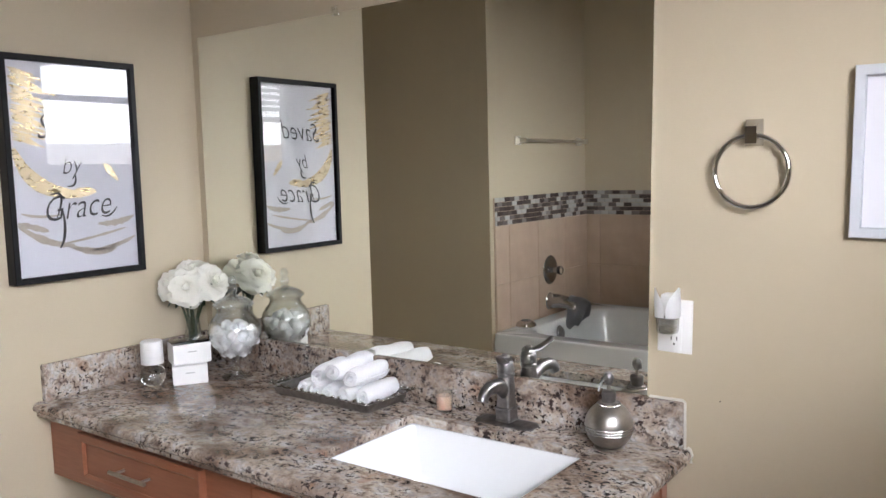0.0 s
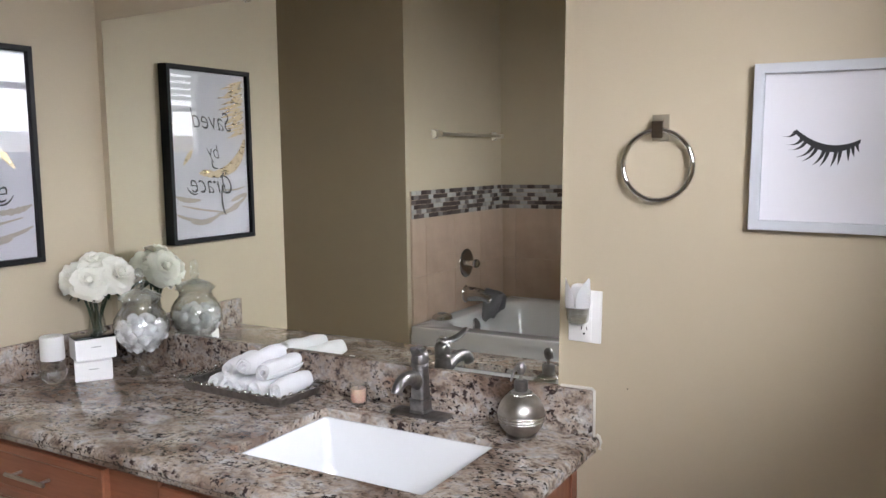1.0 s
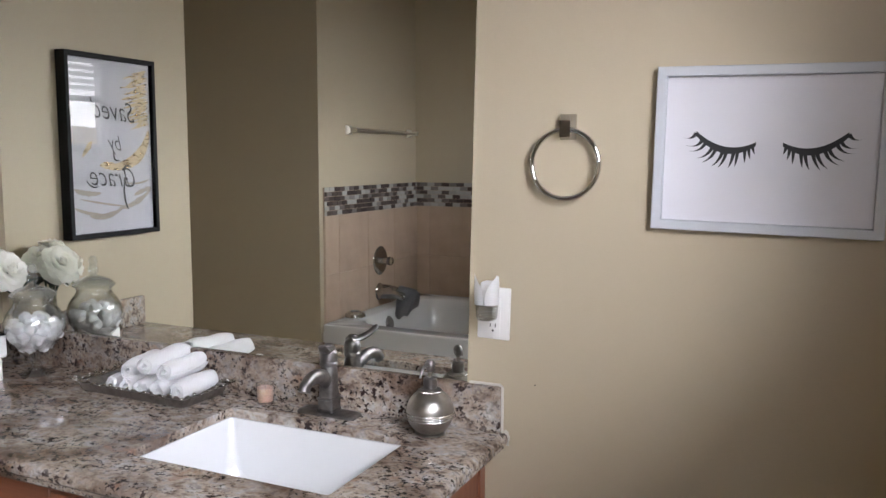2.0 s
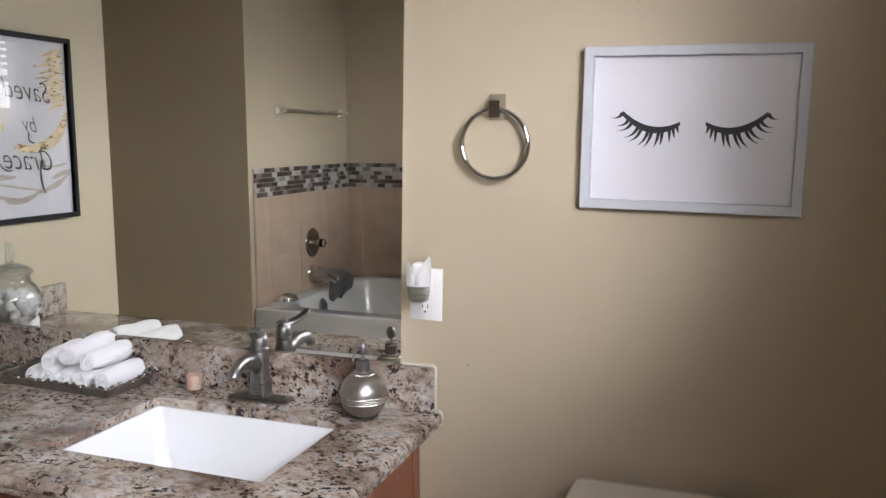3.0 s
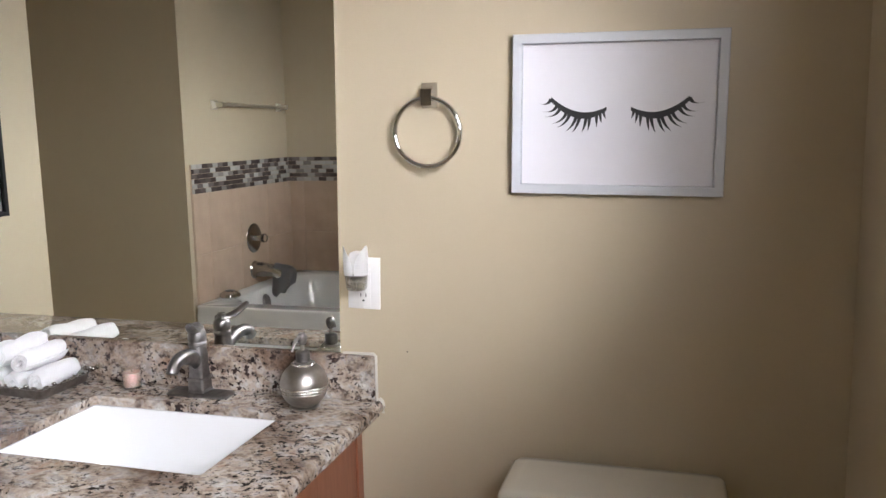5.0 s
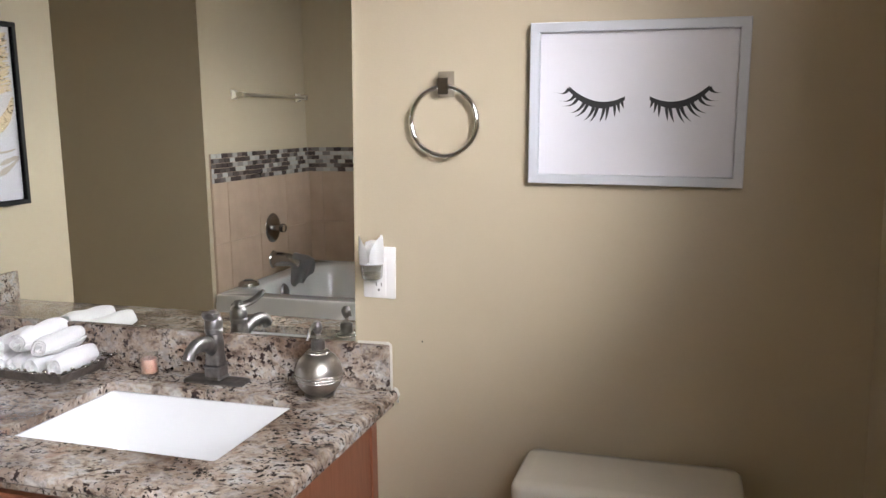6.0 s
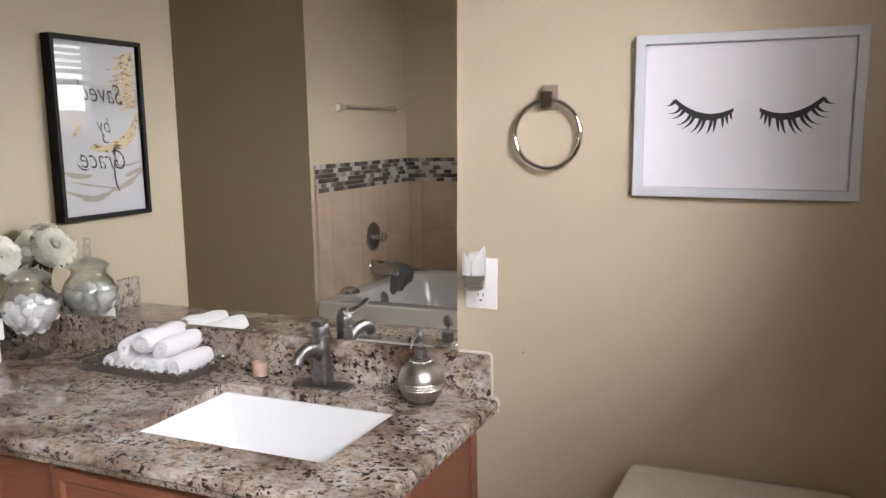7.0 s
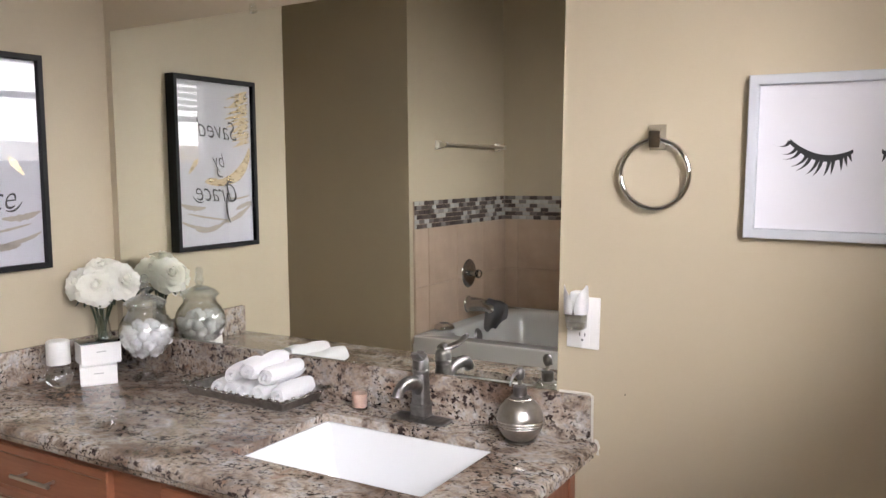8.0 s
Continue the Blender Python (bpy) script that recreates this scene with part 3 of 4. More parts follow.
# ---- white framed eyelash print ----
def lash_print():
    p = thing("framed_print", "white framed print of two closed eyelash arcs, hung slightly askew", "picture", (2.103, 0, 1.4665))
    p.rotation_euler = (0, radians(1.0), 0)
    W, H, b = 0.203, 0.1555, 0.0185
    rows = []
    for inset, y in ((0.0, -0.0015), (0.0, -0.024), (0.0015, -0.0255), (b - 0.0015, -0.0255), (b, -0.024), (b, -0.0015)):
        rows.append([(-W + inset, y, -H + inset), (W - inset, y, -H + inset), (W - inset, y, H - inset), (-W + inset, y, H - inset)])
    part("frame", loft(rows + [rows[0]], None, False, False), WHITE_WOOD, p)
    part("sheet", box(-W + b + 0.0005, -0.012, -H + b + 0.0005, W - b - 0.0005, -0.0015, H - b - 0.0005), PAPER, p, "white paper print")
    for s in (-1, 1):
        bm = bmesh.new()
        # a thick lid line, from its thin inner to its thick outer end
        pts = curve_pts((0.023, 0.012), (0.077, -0.020), (0.131, 0.031), 18)
        rows = []
        for i, (x, z) in enumerate(pts):
            w = 0.0030 + 0.0052 * math.sin(math.pi * min(1, i / 17 * 0.8 + 0.05)) ** 0.7
            rows.append((bm.verts.new((0.004 + s * x, -0.0124, z + w * 0.6)), bm.verts.new((0.004 + s * x, -0.0124, z - w))))
        for (a, c), (d, e) in zip(rows, rows[1:]):
            bm.faces.new((a, c, e, d))
        line = part("lid_line", bm, INK, p, "black drawn lid line", smooth=None)
        for i in range(12):
            bm = bmesh.new()
            f = i / 11
            k = min(17, int(1 + f * 16))
            x, z = pts[k]
            length = 0.013 + 0.028 * math.sin(math.pi * (0.05 + 0.73 * f))
            lean = -0.30 + 1.50 * f
            ctrl = (x + 0.3 * length * math.sin(lean * 0.6), z - 0.55 * length)
            tip = (x + length * math.sin(lean), z - length * math.cos(lean) + 0.004 * f)
            c = curve_pts((x, z), ctrl, tip, 7)
            prev = None
            for j, (qx, qz) in enumerate(c):
                w = 0.0035 * (1 - (j / 6.4) ** 1.6)
                cur = (bm.verts.new((0.004 + s * (qx - w), -0.0126, qz - w * 0.3)), bm.verts.new((0.004 + s * (qx + w), -0.0126, qz + w * 0.3)))
                if prev:
                    bm.faces.new((prev[0], prev[1], cur[1], cur[0]))
                prev = cur
            part("lash", bm, INK, line, smooth=None)
    return p


lash_print()


# ---- towel ring ----
def towel_ring():
    r = thing("towel_ring", "polished chrome towel ring on a square wall mount", "towel ring", (1.7225, 0, 1.514))
    bm = loft([[(-0.0165, -0.0005, -0.026), (0.0165, -0.0005, -0.026), (0.0165, -0.0005, 0.026), (-0.0165, -0.0005, 0.026)],
               [(-0.0165, -0.007, -0.026), (0.0165, -0.007, -0.026), (0.0165, -0.007, 0.026), (-0.0165, -0.007, 0.026)],
               [(-0.011, -0.022, -0.019), (0.011, -0.022, -0.019), (0.011, -0.022, 0.019), (-0.011, -0.022, 0.019)],
               [(-0.011, -0.030, -0.021), (0.011, -0.030, -0.021), (0.011, -0.030, 0.012), (-0.011, -0.030, 0.012)]])
    part("mount", bm, SATIN_CHROME, r, smooth=20)
    R, seg = 0.0700, 72
    bm = bmesh.new()
    rings = []
    for i in range(seg):
        a = 2 * math.pi * i / seg
        c, d = Vector((math.sin(a) * R, -0.025, -0.0755 + math.cos(a) * R)), Vector((math.sin(a), 0, math.cos(a)))
        rings.append([bm.verts.new(c + 0.0052 * (math.cos(q) * d + math.sin(q) * Vector((0, 1, 0)))) for q in (2 * math.pi * k / 10 for k in range(10))])
    for i in range(seg):
        a, b = rings[i], rings[(i + 1) % seg]
        for k in range(10):
            bm.faces.new((a[k], a[(k + 1) % 10], b[(k + 1) % 10], b[k]))
    part("ring", bm, CHROME, r)
    return r


towel_ring()


# ---- outlet and plug-in air freshener ----
def outlet():
    o = thing("outlet", "white wall outlet with a plain cover plate", "outlet", (1.564, 0, 1.114))
    o.rotation_euler = (0, radians(1.4), 0)
    part("plate", box(-0.0375, -0.006, -0.0575, 0.0375, -0.0005, 0.0575, 0.002), WHITE_PLASTIC, o)
    part("socket", box(-0.0165, -0.0085, -0.052, 0.0165, -0.0062, 0.034, 0.001), WHITE_PLASTIC, o)
    for x in (-0.006, 0.006):
        part("slot", box(x - 0.001, -0.0092, -0.030, x + 0.001, -0.0088, -0.022), DARK, o, smooth=None)
    part("slot", lathe([(0, 0.0004), (0.0025, 0.0003), (0.0025, 0.0), (0, 0)], 12, m=Matrix.Translation((0, -0.0087, -0.038)) @ Matrix.Rotation(radians(90), 4, "X")), DARK, o, smooth=None)
    part("screw", lathe([(0, 0.001), (0.002, 0.0008), (0.003, 0.0), (0, 0)], 12, m=Matrix.Translation((0, -0.0062, -0.0545)) @ Matrix.Rotation(radians(90), 4, "X")), WHITE_PLASTIC, o)
    return o


outlet()


def air_freshener():
    a = thing("air_freshener", "white petal-shaped plug-in air freshener with clear oil bottle", "air freshener", (1.560, -0.012, 1.109))
    part("body", box(-0.015, -0.030, 0.031, 0.015, 0.0025, 0.078, 0.006, 3), WHITE_PLASTIC, a)

    def petal(outer, inner):
        """Half of an open bud: a curved shell from its outer angle to an inner edge that falls away to the tip."""
        bm = bmesh.new()
        g = []
        for k in range(13):
            v = k / 12
            edge = inner + (outer - inner) * 0.62 * v ** 3
            r = 0.0265 + 0.001 * math.sin(3 * v) - 0.0005 * v
            row = []
            for j in range(11):
                a = radians(outer + (edge - outer) * j / 10)
                top = 0.064 * v - 0.012 * v * v * (1 - j / 10) ** 2
                row.append(bm.verts.new((r * math.cos(a), -0.026 + 0.9 * r * math.sin(a), 0.030 + top)))
            g.append(row)
        for r0, r1 in zip(g, g[1:]):
            for j in range(10):
                bm.faces.new((r0[j], r0[j + 1], r1[j + 1], r1[j]))
        bmesh.ops.solidify(bm, geom=bm.faces[:], thickness=0.0018)
        return bm

    part("petal", petal(175, 273), PETAL_WHITE, a)
    part("petal", petal(385, 279), PETAL_WHITE, a)
    part("collar", lathe([(0, 0.0285), (0.0248, 0.0285), (0.0258, 0.0295), (0.0248, 0.0305), (0, 0.0305)], 28, m=Matrix.Translation((0, -0.026, 0))), DULL_SILVER, a, "thin grey collar")
    rows = []
    for r, z in ((0.0185, -0.004), (0.0220, -0.001), (0.0232, 0.004), (0.0245, 0.028)):
        rows.append([(r * q * math.cos(w), -0.026 + 0.9 * r * q * math.sin(w), z) for q, w in ((1.0 if n % 2 else 0.93, 2 * math.pi * n / 28) for n in range(28))])
    part("bottle", loft(rows), clear_glass("bottle_glass", (0.84, 0.84, 0.81)), a, "clear ribbed glass oil bottle")
    part("oil", lathe([(0, -0.002), (0.015, -0.002), (0.0175, 0.002), (0.0175, 0.009), (0, 0.009)], 24, m=Matrix.Translation((0, -0.026, 0.0))), clear_glass("pale_oil", (0.95, 0.94, 0.91), 0.06), a)
    return a


air_freshener()


# ---- tap ----
def tap():
    t = thing("tap", "dark pewter single-lever basin tap on a deck plate", "faucet", (1.173, -0.060, TOP))
    rows = [[(x, y, z) for x, y in rounded(-0.078 + i, -0.027 + i, 0.078 - i, 0.027 - i, 0.012, 4)] for i, z in ((0, 0.0005), (0, 0.004), (0.003, 0.0075), (0.012, 0.009))]
    part("deck_plate", loft(rows), PEWTER, t)
    prof = ((0.0225, 0.009), (0.0225, 0.013), (0.0208, 0.015), (0.0202, 0.036), (0.0218, 0.0375), (0.0218, 0.0415), (0.0186, 0.043), (0.0180, 0.070), (0.0180, 0.095), (0.0184, 0.116), (0.0208, 0.118), (0.0208, 0.124), (0.0196, 0.126), (0.0196, 0.128))
    rows = [[(x, y, z) for x, y in rounded(-r, -r, r, r, r * (0.30 if z < 0.05 else 0.55 if z < 0.1 else 0.98), 5)] for r, z in prof]
    part("column", loft(rows), PEWTER, t, smooth=28)
    pts = [(0.004, 0.070), (-0.014, 0.086), (-0.032, 0.097), (-0.050, 0.1035), (-0.068, 0.1065), (-0.086, 0.1060), (-0.101, 0.102), (-0.112, 0.094), (-0.117, 0.083)]
    spout = tube([(0, y, z) for y, z in pts], [0.0190, 0.0185, 0.0178, 0.0168, 0.0160, 0.0155, 0.0152, 0.0152, 0.0156], 18, flat=0.8, up=(1, 0, 0))
    bmesh.ops.rotate(spout, verts=spout.verts[:], cent=(0, 0, 0), matrix=Matrix.Rotation(radians(5), 3, "Z"))
    part("spout", spout, PEWTER, t)
    cap = part("handle", lathe([(0, 0.1285), (0.0204, 0.1285), (0.0208, 0.132), (0.0202, 0.146), (0.0178, 0.153), (0.0125, 0.157), (0.0108, 0.160), (0.0112, 0.165), (0.008, 0.169), (0, 0.170)], 24), PEWTER, t)
    pts = curve_pts((0.010, 0.157), (-0.040, 0.150), (-0.078, 0.181), 12)
    lever = tube([(0, y, z) for y, z in pts], [0.0150, 0.0150, 0.0145, 0.014, 0.0135, 0.0130, 0.0125, 0.0120, 0.0115, 0.0110, 0.0105, 0.007], 14, flat=0.55, up=(0, 0, 1))
    bmesh.ops.rotate(lever, verts=lever.verts[:], cent=(0, 0, 0), matrix=Matrix.Rotation(radians(22), 3, "Z"))
    part("lever", lever, PEWTER, cap)
    return t


tap()


# ---- soap dispenser ----
def soap_dispenser():
    s = thing("soap_dispenser", "round hammered nickel soap dispenser with beaded bands", "soap dispenser", (1.447, -0.082, TOP))
    prof = [(0, 0.0005), (0.030, 0.0005), (0.034, 0.002)]
    R, c = 0.0520, 0.0500
    for k in range(22):
        a = radians(-62 + k * 6.6)
        prof.append((R * math.cos(a), c + R * math.sin(a)))
    prof += [(0.019, 0.0995), (0.020, 0.102), (0.0, 0.102)]
    part("bottle", lathe(prof, 48), NICKEL, s)

    def rope(r, z, n, thick):
        """A twisted ring: its thickness swells and shrinks n times round."""
        bm = bmesh.new()
        seg = n * 4
        rings = []
        for i in range(seg):
            a = 2 * math.pi * i / seg
            t = thick * (0.62 + 0.62 * (i % 4 in (1, 2)))
            rings.append([bm.verts.new(((r + t * math.cos(q)) * math.cos(a), (r + t * math.cos(q)) * math.sin(a), z + t * math.sin(q))) for q in (2 * math.pi * k / 6 for k in range(6))])
        for i in range(seg):
            p0, p1 = rings[i], rings[(i + 1) % seg]
            for k in range(6):
                bm.faces.new((p0[k], p0[(k + 1) % 6], p1[(k + 1) % 6], p1[k]))
        return bm

    for z in (0.0385, 0.0445, 0.0505):
        part("bead_band", rope(math.sqrt(R * R - (z - c) ** 2) + 0.0004, z, 52, 0.0016), BAND, s, "bright twisted band")
    part("neck_beads", rope(0.0245, 0.0968, 32, 0.0019), BAND, s, "bright twisted band")
    part("collar", lathe([(0, 0.1022), (0.0145, 0.1022), (0.015, 0.104), (0.015, 0.124), (0.013, 0.126), (0.005, 0.127), (0, 0.127)], 24), PEWTER, s, "dark pewter pump collar")
    part("plunger", tube([(0, 0, 0.1265), (0, 0, 0.150)], 0.0045), NICKEL, s)
    part("pump_head", lathe([(0, 0.138), (0.006, 0.139), (0.0095, 0.145), (0.0112, 0.152), (0.0105, 0.159), (0.006, 0.165), (0, 0.166)], 20), PEWTER, s)
    pts = curve_pts((-0.006, 0.155), (-0.026, 0.163), (-0.038, 0.132), 10)
    part("nozzle", tube([(0.15 * y, y, z) for y, z in pts], [0.0055, 0.0050, 0.0045, 0.0042, 0.0038, 0.0035, 0.0032, 0.003, 0.0028, 0.0024]), PEWTER, s)
    return s


soap_dispenser()


# ---- votive candle ----
def votive():
    c = thing("votive_candle", "small peach candle in a clear glass cup", "candle", (0.986, -0.056, TOP))
    part("cup", lathe([(0, 0.0005), (0.0190, 0.0005), (0.0208, 0.003), (0.0222, 0.052), (0.0217, 0.0522), (0.0213, 0.052), (0.0198, 0.006), (0, 0.006)], 28), GLASS, c)
    part("wax", lathe([(0, 0.0065), (0.0193, 0.0065), (0.0204, 0.038), (0.0196, 0.040), (0.006, 0.0385), (0, 0.0388)], 28), WAX, c)
    part("wick", tube([(0, 0, 0.0385), (0.001, 0, 0.044)], 0.0008, 6), DARK, c)
    return c


votive()


# ---- tray with rolled towels ----
TRAY = (0.668, -0.104, TOP)
TRAY_ROT = -2


def tray():
    t = thing("tray", "rectangular aged silver tray with a flared scalloped rim", "tray", TRAY, TRAY_ROT)
    w, d = 0.182, 0.080
    rows = []
    for i, z in ((0.012, 0.0005), (0.008, 0.002), (0.003, 0.020), (0.0, 0.024), (0.003, 0.0265), (0.010, 0.024), (0.016, 0.007), (0.020, 0.005)):
        rows.append([(x, y, z) for x, y in rounded(-w + i, -d + i, w - i, d - i, 0.008, 4)])
    part("dish", loft(rows), DULL_SILVER, t)

    def lip(u, o):
        """A place on the wavy flared lip: u runs round the tray, o from its inner to its outer edge."""
        side = 2 * (w + d)
        q = (u % 1.0) * 2 * side
        for a0, a1 in (((-w, -d), (w, -d)), ((w, -d), (w, d)), ((w, d), (-w, d)), ((-w, d), (-w, -d))):
            long = abs(a1[0] - a0[0]) + abs(a1[1] - a0[1])
            if q <= long:
                break
            q -= long
        f = q / long
        x, y = a0[0] + f * (a1[0] - a0[0]), a0[1] + f * (a1[1] - a0[1])
        corner = abs(2 * f - 1) ** 6
        wave = math.sin(2 * math.pi * u * 40)
        return (x * (1 + o * (0.055 + 0.035 * corner)), y * (1 + o * (0.12 + 0.075 * corner)), 0.0255 + o * (0.005 + 0.0045 * wave + 0.007 * corner))

    n = 240
    rim = bmesh.new()
    rings = [[rim.verts.new(lip(k / n, o)) for k in range(n)] for o in (0.0, 0.35, 0.7, 1.0)]
    for a, b in zip(rings, rings[1:]):
        for k in range(n):
            rim.faces.new((a[k], a[(k + 1) % n], b[(k + 1) % n], b[k]))
    bmesh.ops.solidify(rim, geom=rim.faces[:], thickness=0.0022)
    for k in range(56):
        ball(Vector(lip(k / 56 + 0.004, 0.9)) + Vector((0, 0, 0.002)), 0.0052 if k % 2 else 0.0038, 2, rim, 0.6)
    part("rim", rim, SILVER, t, "raised wavy silver rim with small beads")
    return t


tray()


def rolled_towel(length, radius, turns, seed):
    """A cloth strip wound into a spiral, lying along y with soft uneven ends."""
    rng = random.Random(seed)
    bm = bmesh.new()
    n, m, th = int(turns * 20), 12, 0.0042
    ph = rng.uniform(0, 6)

    def place(i, j, o):
        a = 2 * math.pi * i / 20 + ph
        r = 0.006 + (radius - 0.006 - th) * i / n + o
        v = j / (m - 1)
        y = (v - 0.5) * length * (1 - 0.02 * math.sin(a))
        end = 1 - 0.20 * (2 * abs(v - 0.5)) ** 5
        w = 1 + 0.08 * math.sin(5 * v + a * 0.7 + seed) + 0.035 * math.sin(13 * v + 2 * a + seed)
        return (r * w * end * math.cos(a), y + 0.0025 * math.sin(3 * a + seed), r * w * end * math.sin(a) * 0.94)

    grids = [[[bm.verts.new(place(i, j, o)) for j in range(m)] for i in range(n + 1)] for o in (0, th)]
    for g in grids:
        for i in range(n):
            for j in range(m - 1):
                bm.faces.new((g[i][j], g[i][j + 1], g[i + 1][j + 1], g[i + 1][j]))
    a, b = grids
    for i in range(n):
        for j in (0, m - 1):
            bm.faces.new((a[i][j], a[i + 1][j], b[i + 1][j], b[i][j]))
    for i in (0, n):
        for j in range(m - 1):
            bm.faces.new((a[i][j], a[i][j + 1], b[i][j + 1], b[i][j]))
    return bm


base = pose(*TRAY, 0, 0, TRAY_ROT)
for k, (x, y, z, rot, tilt, length, radius) in enumerate((
        (-0.112, -0.010, 0.0270, 10, 0, 0.120, 0.0215),
        (-0.062, -0.014, 0.0280, 14, 0, 0.126, 0.0230),
        (-0.006, -0.012, 0.0300, 10, 0, 0.134, 0.0250),
        (0.054, -0.010, 0.0310, 8, 0, 0.140, 0.0260),
        (0.116, -0.002, 0.0330, 10, 0, 0.150, 0.0280),
        (-0.064, 0.000, 0.0680, 16, 3, 0.140, 0.0245),
        (0.074, 0.004, 0.0760, 8, 0, 0.152, 0.0290),
        (0.010, 0.006, 0.0850, 5, 2, 0.156, 0.0310))):
    ob = solo("rolled_towel", rolled_towel(length, radius, 3.2, k), TOWEL, "small rolled white terry towel stacked on the silver tray", "towel", group="rolled towels on the tray", smooth=60)
    ob.matrix_world = base @ pose(x + 0.022, y + 0.010, z + 0.003, tilt, 0, rot)


# ---- corner group: bottle, boxes, vase of flowers, jar ----
def perfume():
    b = thing("perfume_bottle", "round clear glass bottle with a white cap", "bottle", (0.112, -0.300, TOP))
    part("flask", lathe([(0, 0.0005), (0.018, 0.0005), (0.028, 0.008), (0.0355, 0.022), (0.036, 0.034), (0.032, 0.048), (0.021, 0.058), (0.014, 0.061), (0.014, 0.066), (0, 0.066)], 28), SOLID_GLASS, b)
    part("cap", lathe([(0, 0.0665), (0.031, 0.0665), (0.0322, 0.069), (0.0312, 0.131), (0.028, 0.134), (0, 0.134)], 28), WHITE_PLASTIC, b, "white plastic cap")
    return b


perfume()


def carton(w, d, h, at, rot):
    c = thing("box", "small white card box with a faint printed line", "box", at, rot, group="stacked boxes")
    part("base", box(-w / 2, -d / 2, 0.0005, w / 2, d / 2, h * 0.06, 0.001, 1), CARD, c)
    part("lid", box(-w / 2 - 0.0012, -d / 2 - 0.0012, h * 0.06 + 0.0005, w / 2 + 0.0012, d / 2 + 0.0012, h, 0.0012, 1), CARD, c)
    part("printed_bar", box(-0.013, -d / 2 - 0.0018, h * 0.60, 0.013, -d / 2 - 0.0013, h * 0.645), GREY_PRINT, c, "faint grey printed line", smooth=None)
    return c


BOXES = (0.169, -0.215)
carton(0.096, 0.072, 0.056, (*BOXES, TOP), 56)
UPPER = (0.155, -0.203)
carton(0.107, 0.076, 0.060, (*UPPER, TOP + 0.0565), 67)
# thin plate that stands in for the upper box's own glossy black top
solo("coaster", box(-0.054, -0.038, 0.0005, 0.054, 0.038, 0.005, 0.001), BLACK_GLASS, "glossy black top of the upper white box", "coaster", (*UPPER, TOP + 0.1168), 67)
VASE = (0.058, -0.114, TOP)


def vase():
    v = thing("vase", "tall clear glass bud vase behind the white boxes", "vase", VASE)
    part("body", lathe([(0, 0.0005), (0.037, 0.0005), (0.039, 0.004), (0.038, 0.030), (0.033, 0.080), (0.024, 0.130), (0.0195, 0.165), (0.022, 0.196),
                        (0.0208, 0.1965), (0.0178, 0.165), (0.022, 0.130), (0.031, 0.080), (0.036, 0.030), (0.035, 0.012), (0, 0.012)], 32), GLASS, v)
    return v


vase()


def bloom(bm, center, axis, r, seed):
    """A full rose: rings of cupped petals that open outwards."""
    rng = random.Random(seed)
    q = Vector((0, 0, 1)).rotation_difference(Vector(axis).normalized()).to_matrix().to_4x4()
    m = Matrix.Translation(center) @ q
    ball(m @ Vector((0, 0, 0.42 * r)), 0.22 * r, 2, bm)
    for ring, (count, lean, size, lift) in enumerate(((4, 2, 0.50, 0.22), (5, 20, 0.58, 0.16), (6, 36, 0.72, 0.08), (7, 52, 0.86, 0.0), (8, 70, 0.98, -0.06), (8, 92, 1.0, -0.12))):
        for k in range(count):
            a = 2 * math.pi * (k + 0.5 * (ring % 2)) / count + rng.uniform(-0.2, 0.2)
            ln = radians(lean + rng.uniform(-8, 8))
            sz = r * size * rng.uniform(0.9, 1.1)
            phase = rng.uniform(0, 6)
            rows = []
            for i in range(6):
                v = i / 5
                row = []
                for j in range(7):
                    f = j / 6 - 0.5
                    width = sz * 1.35 * min(1.0, 0.30 + 1.5 * v) * math.sqrt(max(0.0, 1 - max(0.0, v - 0.55) ** 2 * 2.2))
                    tip = v - 0.22 * (2 * f) ** 4 * v
                    cup = (1 - 4 * f * f) * sz * 0.20
                    curl = sz * 0.9 * max(0, v - 0.62) ** 2
                    ang = ln * (0.45 + 0.55 * v)
                    ruffle = 0.05 * sz * math.sin(9 * f + phase) * v * v
                    out = sz * 0.06 + tip * sz * math.sin(ang) + cup * math.cos(ang) + curl * math.cos(ang) + ruffle
                    up = tip * sz * math.cos(ang) - cup * math.sin(ang) - curl * math.sin(ang) * 0.7 + lift * r + ruffle
                    side = f * width
                    row.append(bm.verts.new(m @ Vector((out * math.cos(a) - side * math.sin(a), out * math.sin(a) + side * math.cos(a), up))))
                rows.append(row)
            for r0, r1 in zip(rows, rows[1:]):
                for j in range(6):
                    bm.faces.new((r0[j], r0[j + 1], r1[j + 1], r1[j]))


